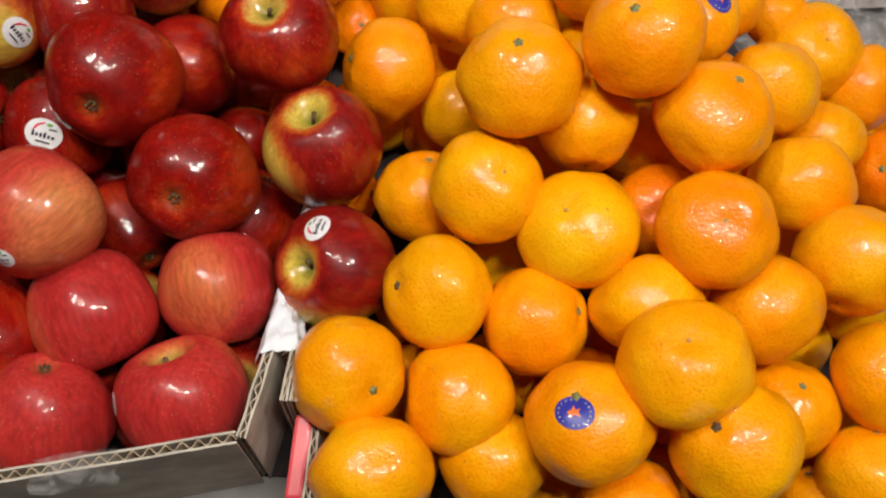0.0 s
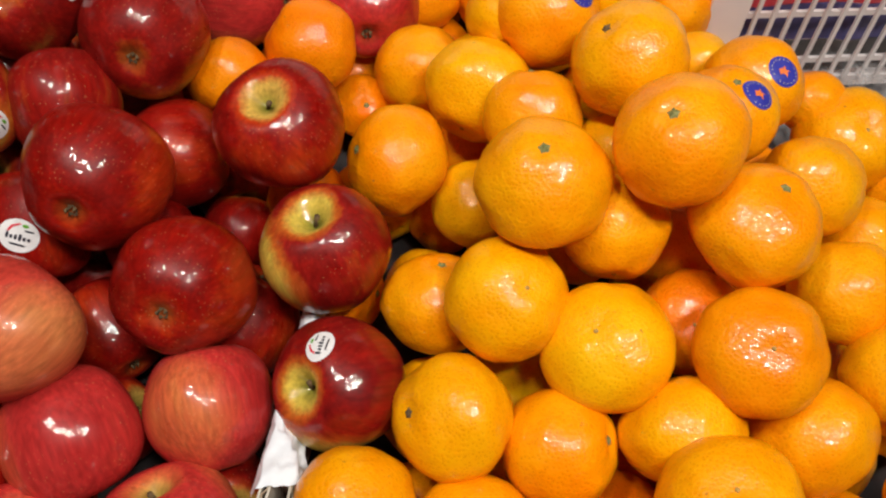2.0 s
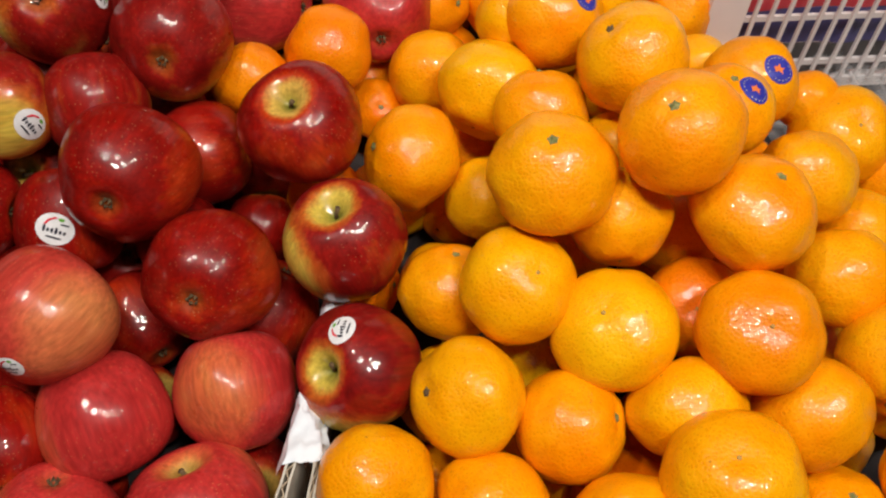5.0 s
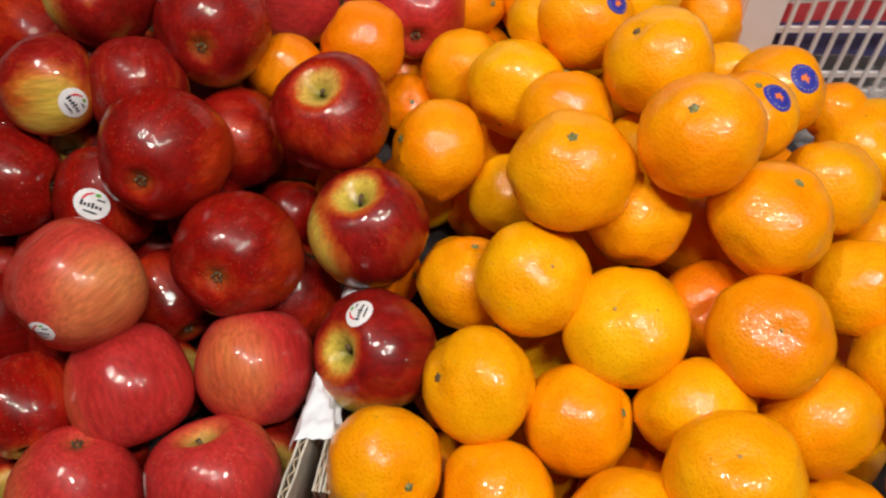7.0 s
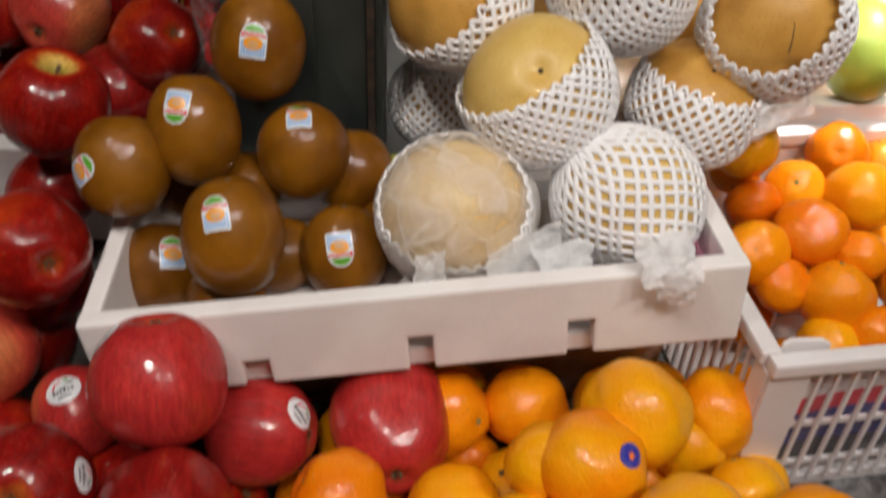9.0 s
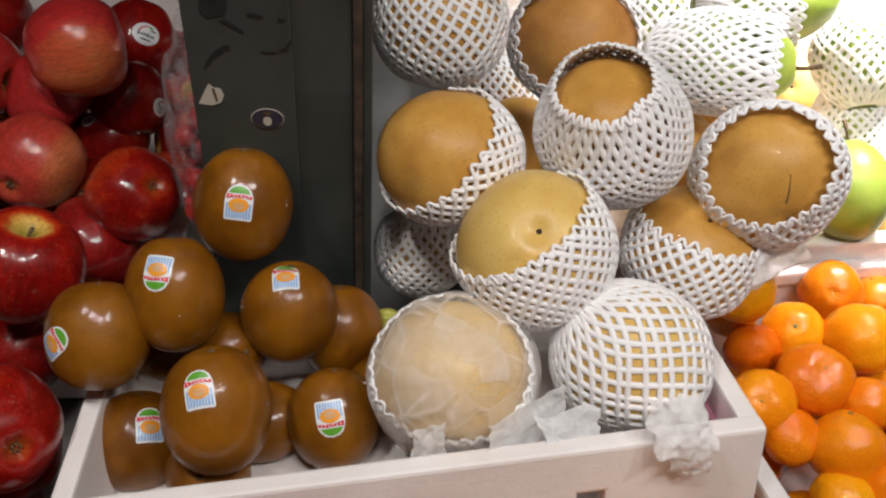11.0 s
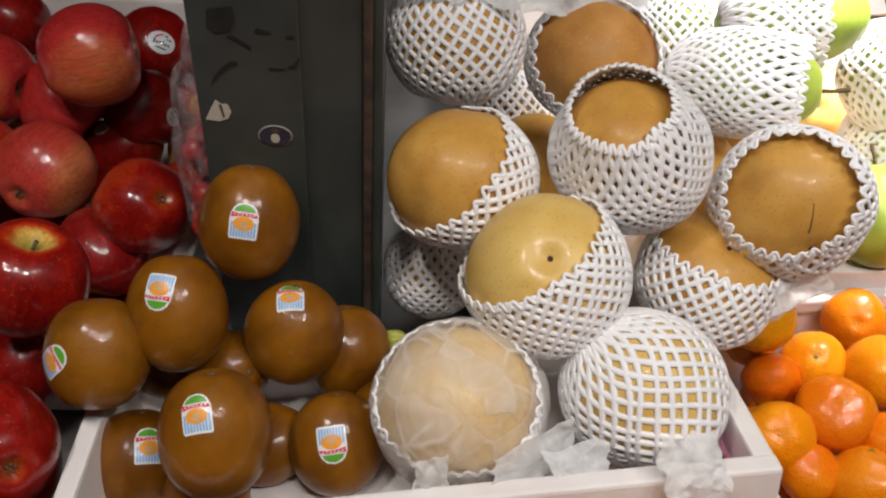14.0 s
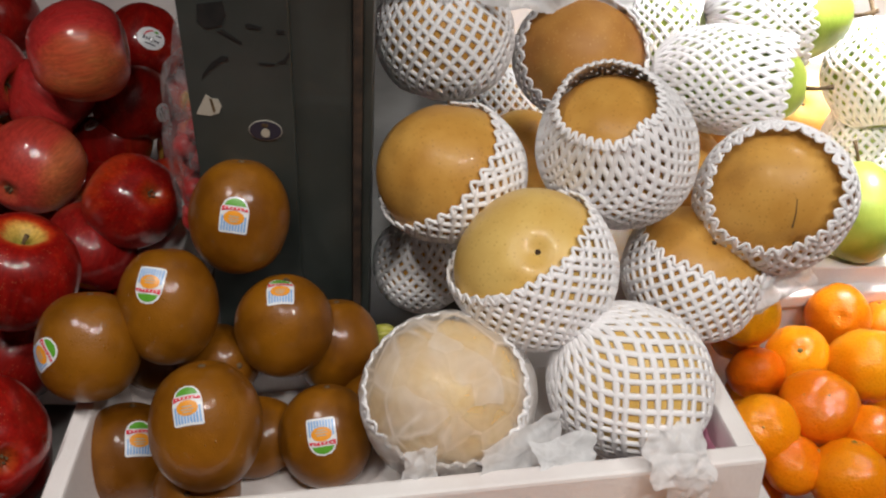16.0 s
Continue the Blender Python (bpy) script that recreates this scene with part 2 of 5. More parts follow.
foam_nodes, foam_links = FOAM_NET.node_tree.nodes, FOAM_NET.node_tree.links
soft_light = foam_nodes.new("ShaderNodeBsdfTranslucent")
soft_light.inputs["Color"].default_value = (0.97, 0.94, 0.94, 1)
foam_mix = foam_nodes.new("ShaderNodeMixShader")
foam_mix.inputs[0].default_value = 0.07
foam_links.new(foam_nodes["Principled BSDF"].outputs[0], foam_mix.inputs[1])
foam_links.new(soft_light.outputs[0], foam_mix.inputs[2])
foam_links.new(foam_mix.outputs[0], foam_nodes["Material Output"].inputs["Surface"])
STYRO = mottled("styrofoam", (0.80, 0.74, 0.72), (0.88, 0.84, 0.82), 25, 0.65, 350, 0.25, 0.0012)
WHITE_PLASTIC = mottled("white_plastic", (0.72, 0.66, 0.66), (0.82, 0.78, 0.78), 14, 0.35, 60, 0.1, 0.001, coat=0.1)
KRAFT = mottled("cardboard", (0.44, 0.40, 0.34), (0.62, 0.57, 0.49), 60, 0.85, 300, 0.2, 0.0006)
KRAFT_EDGE = mottled("cardboard_edge", (0.30, 0.22, 0.15), (0.52, 0.42, 0.30), 200, 0.9, 500, 0.4, 0.001)
# near-black carton bottoms: the shade between the fruit is put into their colour
SHADED_BASE = mottled("shaded_base", (0.022, 0.018, 0.020), (0.045, 0.036, 0.036), 40, 0.9, 200, 0.4, 0.002)
RED_PRINT = mottled("red_print", (0.62, 0.05, 0.07), (0.72, 0.09, 0.11), 40, 0.35, 150, 0.1, 0.0005, coat=0.2)
PAPER = mottled("white_paper", (0.72, 0.77, 0.84), (0.80, 0.84, 0.90), 30, 0.6, 70, 0.4, 0.004)
POST_PAINT = mottled("grey_green_paint", (0.027, 0.034, 0.031), (0.046, 0.053, 0.048), 18, 0.42, 220, 0.15, 0.0008, coat=0.1)
RUST = mottled("rust", (0.025, 0.018, 0.013), (0.075, 0.044, 0.028), 120, 0.8, 300, 0.4, 0.001)
BLACK_MARK = mottled("black_mark", (0.003, 0.003, 0.003), (0.012, 0.010, 0.009), 160, 0.8)
TABLE_TOP = mottled("grey_sheet", (0.16, 0.155, 0.15), (0.26, 0.25, 0.24), 9, 0.5, 80, 0.2, 0.002)
CONCRETE = mottled("concrete", (0.16, 0.155, 0.15), (0.26, 0.25, 0.24), 4, 0.8, 40, 0.3, 0.003)
HALL_PAINT = mottled("hall_paint", (0.17, 0.155, 0.14), (0.24, 0.22, 0.20), 2, 0.8, 60, 0.1, 0.002)
STALK = mottled("dry_stalk", (0.06, 0.035, 0.015), (0.14, 0.085, 0.035), 300, 0.85)
SCAR = mottled("blossom_scar", (0.30, 0.15, 0.03), (0.55, 0.34, 0.08), 900, 0.8)
HOLLOW = mottled("dry_hollow", (0.020, 0.010, 0.004), (0.075, 0.036, 0.012), 900, 0.9, 700, 0.6, 0.001)
GREEN_BUTTON = mottled("green_stem_button", (0.11, 0.12, 0.03), (0.26, 0.25, 0.09), 500, 0.8)
TISSUE = thin_sheet("milky_tissue", (0.95, 0.91, 0.87), 0.60, 0.30, 48, 0.75)
TISSUE_DENSE = thin_sheet("folded_tissue", (0.95, 0.95, 0.96), 0.22, 0.45, 90, 0.5)
FILM = thin_sheet("clear_film", (0.88, 0.88, 0.90), 0.82, 0.10, 90)


def ink(name, color, rough=0.35):
    m, N, L, b = material(name, rough, coat=0.2)
    n = grain(N, L, 400, 2)
    r = ramp(N, (0.2, tuple(c * 0.88 for c in color)), (0.8, color))
    L.new(n.outputs["Fac"], r.inputs["Fac"])
    L.new(r.outputs["Color"], b.inputs["Base Color"])
    return m


WHITE_INK = ink("sticker_white", (0.82, 0.82, 0.84))
BLUE_INK = ink("sticker_blue", (0.035, 0.04, 0.36))
PALE_BLUE = ink("sticker_pale_blue", (0.25, 0.45, 0.78))
ORANGE_INK = ink("sticker_orange", (0.9, 0.35, 0.02))
FIGURE_INK = ink("sticker_figure", (0.85, 0.20, 0.04))
RED_INK = ink("sticker_red", (0.75, 0.03, 0.06))
GREEN_INK = ink("sticker_green", (0.12, 0.38, 0.03))
DARK_INK = ink("sticker_dark", (0.03, 0.03, 0.05))
CREAM_INK = ink("sticker_cream", (0.50, 0.46, 0.38))


# corky specks on the nashi skins
for tone, speck in (("nashi", (0.30, 0.13, 0.025)), ("nashi_pale", (0.48, 0.26, 0.06)), ("nashi_brown", (0.62, 0.36, 0.11))):
    nn, nl = SKIN[tone].node_tree.nodes, SKIN[tone].node_tree.links
    where = nn.new("ShaderNodeTexCoord")
    specks = node(nn, "ShaderNodeTexVoronoi", Scale=330.0)
    nl.new(where.outputs["Object"], specks.inputs["Vector"])
    dot = ramp(nn, (0.10, (0.55, 0.55, 0.55)), (0.24, (0, 0, 0)))
    nl.new(specks.outputs["Distance"], dot.inputs["Fac"])
    stain = grain(nn, nl, 26, 5)
    brown = ramp(nn, (0.56, (0, 0, 0)), (0.74, (0.5, 0.5, 0.5)))
    nl.new(stain.outputs["Fac"], brown.inputs["Fac"])
    skin_bsdf = nn["Principled BSDF"]
    plain = skin_bsdf.inputs["Base Color"].links[0].from_socket
    tinted = mix(nn, nl, brown.outputs["Color"], plain, tuple(0.6 * c for c in speck))
    nl.new(mix(nn, nl, dot.outputs["Color"], tinted, speck), skin_bsdf.inputs["Base Color"])
    skin_bsdf.inputs["Specular IOR Level"].default_value = 0.3


# fine water drops on the kiwis
kiwi_bsdf = SKIN["kiwi"].node_tree.nodes["Principled BSDF"]
kiwi_bsdf.inputs["Specular IOR Level"].default_value = 0.22
kiwi_bsdf.inputs["Coat Weight"].default_value = 0.5
kiwi_bsdf.inputs["Coat Roughness"].default_value = 0.10
kn, kl = SKIN["kiwi"].node_tree.nodes, SKIN["kiwi"].node_tree.links
place = kn.new("ShaderNodeTexCoord")
drops = node(kn, "ShaderNodeTexVoronoi", Scale=300.0)
kl.new(place.outputs["Object"], drops.inputs["Vector"])
bead = ramp(kn, (0.06, (1, 1, 1)), (0.16, (0, 0, 0)))
kl.new(drops.outputs["Distance"], bead.inputs["Fac"])
wet = node(kn, "ShaderNodeBump", Strength=0.5, Distance=0.0010)
kl.new(bead.outputs["Color"], wet.inputs["Height"])
kl.new(wet.outputs["Normal"], kn["Bump"].inputs["Normal"])
felt = grain(kn, kl, 520, 3)
film = node(kn, "ShaderNodeBump", Strength=0.2, Distance=0.0008)
kl.new(felt.outputs["Fac"], film.inputs["Height"])
kl.new(wet.outputs["Normal"], film.inputs["Normal"])
kl.new(film.outputs["Normal"], kiwi_bsdf.inputs["Coat Normal"])
shine = node(kn, "ShaderNodeMapRange", **{"To Min": 0.46, "To Max": 0.05})
kl.new(bead.outputs["Color"], shine.inputs["Value"])
kl.new(shine.outputs[0], kn["Principled BSDF"].inputs["Roughness"])


# ---- mesh helpers ----
def mesh_object(name, verts, faces, mat, smooth=True, parent=None, label=""):
    me = bpy.data.meshes.new(name)
    me.from_pydata([tuple(v) for v in verts], [], faces)
    me.materials.append(mat)
    if smooth:
        me.polygons.foreach_set("use_smooth", [True] * len(me.polygons))
    me.update()
    ob = new(name, me)
    if parent is not None:
        ob.parent = parent
    if label:
        ob["label"] = label
    return ob


def part(name, bm, mat, parent=None, label="", smooth=False):
    me = bpy.data.meshes.new(name)
    bm.to_mesh(me)
    bm.free()
    me.materials.append(mat)
    if smooth:
        me.polygons.foreach_set("use_smooth", [True] * len(me.polygons))
    ob = new(name, me)
    if parent is not None:
        ob.parent = parent
    if label:
        ob["label"] = label
    return ob


def empty(name, m):
    ob = new(name)
    ob.empty_display_size = 0.02
    ob.matrix_world = m
    return ob


def box(bm, x0, x1, y0, y1, z0, z1, bevel=0.0):
    made = bmesh.ops.create_cube(bm, size=1.0)["verts"]
    bmesh.ops.transform(bm, matrix=Matrix.Translation(((x0 + x1) / 2, (y0 + y1) / 2, (z0 + z1) / 2)) @ Matrix.Diagonal((x1 - x0, y1 - y0, z1 - z0, 1)), verts=made)
    if bevel:
        edges = list({e for v in made for e in v.link_edges})
        bmesh.ops.bevel(bm, geom=edges, offset=bevel, segments=2, affect="EDGES", profile=0.6)


def box_part(name, mat, parent, *dims, bevel=0.0, label=""):
    bm = bmesh.new()
    box(bm, *dims, bevel=bevel)
    return part(name, bm, mat, parent, label, smooth=False)


def tube(points, radii, sides=8, flat=1.0):
    """Vertices and faces of a tube through the points."""
    verts, faces = [], []
    pts = [Vector(p) for p in points]
    for i, p in enumerate(pts):
        d = (pts[min(i + 1, len(pts) - 1)] - pts[max(i - 1, 0)]).normalized()
        a = d.orthogonal().normalized()
        b = d.cross(a)
        for k in range(sides):
            w = 2 * math.pi * k / sides
            verts.append(p + radii[i] * (a * math.cos(w) + b * math.sin(w) * flat))
    for i in range(len(pts) - 1):
        for k in range(sides):
            k2 = (k + 1) % sides
            faces.append((i * sides + k, i * sides + k2, (i + 1) * sides + k2, (i + 1) * sides + k))
    faces.append(tuple(range(sides))[::-1])
    faces.append(tuple(range((len(pts) - 1) * sides, len(pts) * sides)))
    return verts, faces


def turned(shape, seg=44, rings=30, dense=0.0):
    """A closed skin from shape(theta, phi), from the top pole to the bottom one."""
    verts = [shape(0.0, 0.0)]
    for i in range(1, rings):
        th = math.pi * (i / rings - dense * math.sin(2 * math.pi * i / rings) / (2 * math.pi))
        for k in range(seg):
            verts.append(shape(th, 2 * math.pi * k / seg))
    verts.append(shape(math.pi, 0.0))
    faces = [(0, 1 + k, 1 + (k + 1) % seg) for k in range(seg)]
    for i in range(rings - 2):
        a, b = 1 + i * seg, 1 + (i + 1) * seg
        faces += [(a + k, b + k, b + (k + 1) % seg, a + (k + 1) % seg) for k in range(seg)]
    a, last = 1 + (rings - 2) * seg, len(verts) - 1
    faces += [(a + (k + 1) % seg, a + k, last) for k in range(seg)]
    return verts, faces


def axes(stem, spin=0.0):
    """The turn that brings z to the direction of the stem."""
    q = Vector(stem).normalized().to_track_quat("Z", "Y")
    return q.to_matrix().to_4x4() @ pose(0, 0, 0, 0, 0, spin)


def lumps(seed, amount, scale):
    off = Vector((seed * 1.37 % 17, seed * 2.11 % 13, seed * 0.73 % 11))
    return lambda d: 1 + amount * noise.noise(Vector(d) * scale + off)


from mathutils.bvhtree import BVHTree


def decal(name, skin, centre, up, outline, mat, parent, lift, label="", rings=4):
    """A thin printed shape laid on a skin: outline in millimetres round the centre direction (local)."""
    n = Vector(centre).normalized()
    u = Vector(up)
    u = (u - n * u.dot(n)).normalized()
    r = u.cross(n)
    cx = sum(p[0] for p in outline) / len(outline)
    close = []
    for (x0, y0), (x1, y1) in zip(outline, outline[1:] + outline[:1]):
        k = max(1, math.ceil(math.hypot(x1 - x0, y1 - y0) / 1.6))
        close += [(x0 + (x1 - x0) * i / k, y0 + (y1 - y0) * i / k) for i in range(k)]
    cy = sum(p[1] for p in outline) / len(outline)
    outline = close
    flat = [(cx, cy)]
    for i in range(1, rings + 1):
        flat += [(cx + (x - cx) * i / rings, cy + (y - cy) * i / rings) for x, y in outline]
    verts = []
    for x, y in flat:
        start = n * 0.2 + (r * x + u * y) * 0.001
        hit, normal, _, _ = skin.ray_cast(start, -n)
        if hit is None:
            hit, normal, _, _ = skin.find_nearest(n * 0.03 + (r * x + u * y) * 0.001)
        verts.append(hit + normal * lift)
    k = len(outline)
    faces = [(0, 1 + j, 1 + (j + 1) % k) for j in range(k)]
    for i in range(rings - 1):
        a, b = 1 + i * k, 1 + (i + 1) * k
        faces += [(a + j, b + j, b + (j + 1) % k, a + (j + 1) % k) for j in range(k)]
    return mesh_object(name, verts, faces, mat, True, parent, label)


def oval(w, h, cx=0.0, cy=0.0, n=20):
    return [(cx + w / 2 * math.cos(2 * math.pi * i / n), cy + h / 2 * math.sin(2 * math.pi * i / n)) for i in range(n)]


def rounded(w, h, cx=0.0, cy=0.0, power=4.0, n=24):
    out = []
    for i in range(n):
        a = 2 * math.pi * i / n
        c, s = math.cos(a), math.sin(a)
        out.append((cx + w / 2 * math.copysign(abs(c) ** (2 / power), c), cy + h / 2 * math.copysign(abs(s) ** (2 / power), s)))
    return out


def apple_sticker(skin, n, up, mm, parent):
    s = mm / 20.0
    st = decal("sticker", skin, n, up, oval(20 * s, 16.5 * s), WHITE_INK, parent, 0.0003, "white oval paper sticker with a dark word shape")
    for k, h in enumerate((3.4, 2.0, 2.6, 3.4, 2.0, 1.8)):
        decal("word_bar", skin, n, up, rounded(1.5 * s, h * s, (-5.2 + 2.1 * k) * s, (-0.9 + (h - 2) * 0.25) * s, 3, 10), DARK_INK, st, 0.0005, rings=2)
    decal("small_print_bar", skin, n, up, rounded(8 * s, 1.0 * s, 0.5 * s, -4.2 * s), DARK_INK, st, 0.0005)
    decal("small_print_bar", skin, n, up, rounded(4.5 * s, 0.9 * s, 4.6 * s, 3.2 * s), DARK_INK, st, 0.0005)
    decal("red_arc", skin, n, up, [(-6 * s, 1.2 * s), (-4.4 * s, 4.4 * s), (-1 * s, 6.2 * s), (0.6 * s, 6.0 * s), (-2.6 * s, 4.6 * s), (-4.8 * s, 1.4 * s)], RED_INK, st, 0.0005)
    decal("green_leaf", skin, n, up, oval(3.2 * s, 1.8 * s, 2.4 * s, 5.4 * s, 10), GREEN_INK, st, 0.0005)


def mandarin_sticker(skin, n, up, mm, parent):
    s = mm / 20.0
    st = decal("sticker", skin, n, up, oval(20 * s, 17 * s), BLUE_INK, parent, 0.0003, "blue oval sticker with an orange figure")
    decal("picture", skin, n, up, [(-3.4 * s, -0.8 * s), (-0.8 * s, -3.4 * s), (0.6 * s, -1.4 * s), (3.8 * s, -1.6 * s), (2 * s, 0.4 * s), (2.4 * s, 2.4 * s), (0.4 * s, 1.2 * s), (-1.6 * s, 3 * s), (-1.8 * s, 0.6 * s)], FIGURE_INK, st, 0.0005)
    for k in range(18):
        if k in (4, 13):
            continue
        a = math.radians(20 * k)
        decal("print_bar", skin, n, up, rounded(0.9 * s, 0.9 * s, 7.9 * s * math.cos(a), 6.6 * s * math.sin(a), 3, 6), CREAM_INK, st, 0.0005, rings=1)


def kiwi_sticker(skin, n, up, mm, parent):
    s = mm / 24.0
    lay = lambda name, pts, mat, lift, rings=3: decal(name, skin, n, up, [(x * s, y * s) for x, y in pts], mat, st, lift, rings=rings)
    out = [(-8.2, -12), (8.2, -12), (9.4, -11), (9.6, 1), (9.2, 5), (7.4, 9), (4.5, 11.6), (0, 12.6), (-4.5, 11.6), (-7.4, 9), (-9.2, 5), (-9.6, 1), (-9.4, -11)]
    st = decal("sticker", skin, n, up, [(x * s, y * s) for x, y in out], WHITE_INK, parent, 0.0003, "arched white sticker with green, orange and blue print", rings=6)
    for k in range(9):
        x = -7.6 + 1.9 * k
        top = -5.6 if abs(k - 4) < 3 else -0.5
        lay("blue_stripe", [(x - 0.62, -10.6), (x + 0.62, -10.6), (x + 0.62, top), (x - 0.62, top)], PALE_BLUE, 0.0005, 2)
    lay("orange_sun", oval(13.6, 9.4, 0, -1.6), ORANGE_INK, 0.0006)
    for y, w in ((-0.8, 7.0), (-2.6, 8.4), (-4.2, 6.0)):
        lay("print_bar", rounded(w, 0.8, 0, y, 3, 10), CREAM_INK, 0.0008, 1)
    lay("green_arch", [(-7.2, 6.4), (7.2, 6.4), (5.8, 9), (3, 10.8), (0, 11.4), (-3, 10.8), (-5.8, 9)], GREEN_INK, 0.0006)
    lay("red_script_bar", [(-8.4, 2.4), (-3.6, 3.4), (3, 3.6), (8.6, 3.0), (8.4, 4.8), (3, 5.6), (-4, 5.2), (-8.4, 5.8)], RED_INK, 0.0008)
    for k in range(6):
        lay("script_gap", oval(1.0, 1.3, -6.2 + 2.5 * k, 4.2 + 0.3 * (k % 2), 8), WHITE_INK, 0.0010, 1)


# ---- fruit ----
PLACED = []   # centre and radius of each fruit, so that the lower layers find their room
COUNT = [0]


def settle(ob, centre, turn):
    ob.matrix_world = Matrix.Translation(centre) @ turn


def stuck(ob, verts, faces, turn, sticker, make):
    """Lays a sticker (direction, up, size in mm; all in the world) on a fruit."""
    if sticker:
        inv = turn.to_3x3().inverted()
        skin = BVHTree.FromPolygons([Vector(v) for v in verts], faces)
        make(skin, inv @ Vector(sticker[0]), inv @ Vector(sticker[1]), sticker[2], ob)


def mandarin(x, y, z, r, stem, squash=0.88, tone="mandarin", sticker=None, shows="stem", kind="mandarin", label="", group="heap of mandarins"):
    COUNT[0] += 1
    seed = COUNT[0]
    rnd = random.Random(seed)
    wob0, wob1 = lumps(seed, 0.075, 1.5), lumps(seed + 5, 0.022, 4.2)
    wob = lambda d: wob0(d) * wob1(d)
    ribs = 8 + 2 * (seed % 3)
    shift = rnd.random() * 6

    def shape(th, ph):
        d = Vector((math.sin(th) * math.cos(ph), math.sin(th) * math.sin(ph), math.cos(th)))
        k = wob(d)
        dent = 0.085 * math.exp(-(th / 0.20) ** 2) + 0.10 * math.exp(-((math.pi - th) / 0.26) ** 2)
        crease = 0.034 * (abs(math.cos(ribs * ph / 2 + shift)) ** 0.7 - 0.6) * math.exp(-((th - 0.22) / 0.36) ** 2) * min(1, th / 0.12)
        neck = 0.05 * math.exp(-(th / 0.55) ** 2)
        return Vector((d.x * k * (1 + crease), d.y * k * (1 + crease), (d.z * k * squash + neck - dent if th < 1.5 else d.z * k * squash + dent))) * r

    verts, faces = turned(shape)
    turn = axes(stem, rnd.random() * 360)
    ob = mesh_object(kind, verts, faces, SKIN[tone])
    settle(ob, (x, y, z), turn)
    if not label:
        label = {"mandarin": "shiny bright orange mandarin with dimpled skin", "mandarin_yellow": "pale yellow-orange mandarin with dimpled skin", "mandarin_deep": "deep orange mandarin with dimpled skin",
                 "tangerine": "small glossy orange tangerine in a white basket", "tangerine_yellow": "small yellow-orange tangerine in a white basket", "tangerine_deep": "small reddish orange tangerine in a white basket"}[tone]
        if sticker:
            label += ", blue oval sticker"
    tagged(ob, label, kind, group)
    # stem button and the scar at the other end
    top = verts[0]
    bm = bmesh.new()
    pts = []
    for k in range(10):
        a = 2 * math.pi * k / 10
        q = r * (0.098 if k % 2 else 0.068)
        pts.append(bm.verts.new((q * math.cos(a), q * math.sin(a), top.z + r * 0.012)))
    peak = bm.verts.new((0, 0, top.z + r * 0.055))
    for k in range(10):
        bm.faces.new((pts[k], pts[(k + 1) % 10], peak))
    part("stem_button", bm, GREEN_BUTTON if seed % 4 else STALK, ob, "small green stem button")
    low = verts[-1]
    v, f = tube([(0, 0, low.z + 0.0006), (0, 0, low.z - 0.0006)], [r * 0.045, r * 0.030], 9)
    mesh_object("blossom_scar", v, f, SCAR, True, ob)
    stuck(ob, verts, faces, turn, sticker, mandarin_sticker)
    PLACED.append((Vector((x, y, z)), r))
    return ob


def tangerine(x, y, z, r, stem, squash=0.86, tone="tangerine", sticker=None, shows="stem"):
    return mandarin(x, y, z, r, stem, squash, tone, sticker, shows, "tangerine", group="tangerines in the basket")


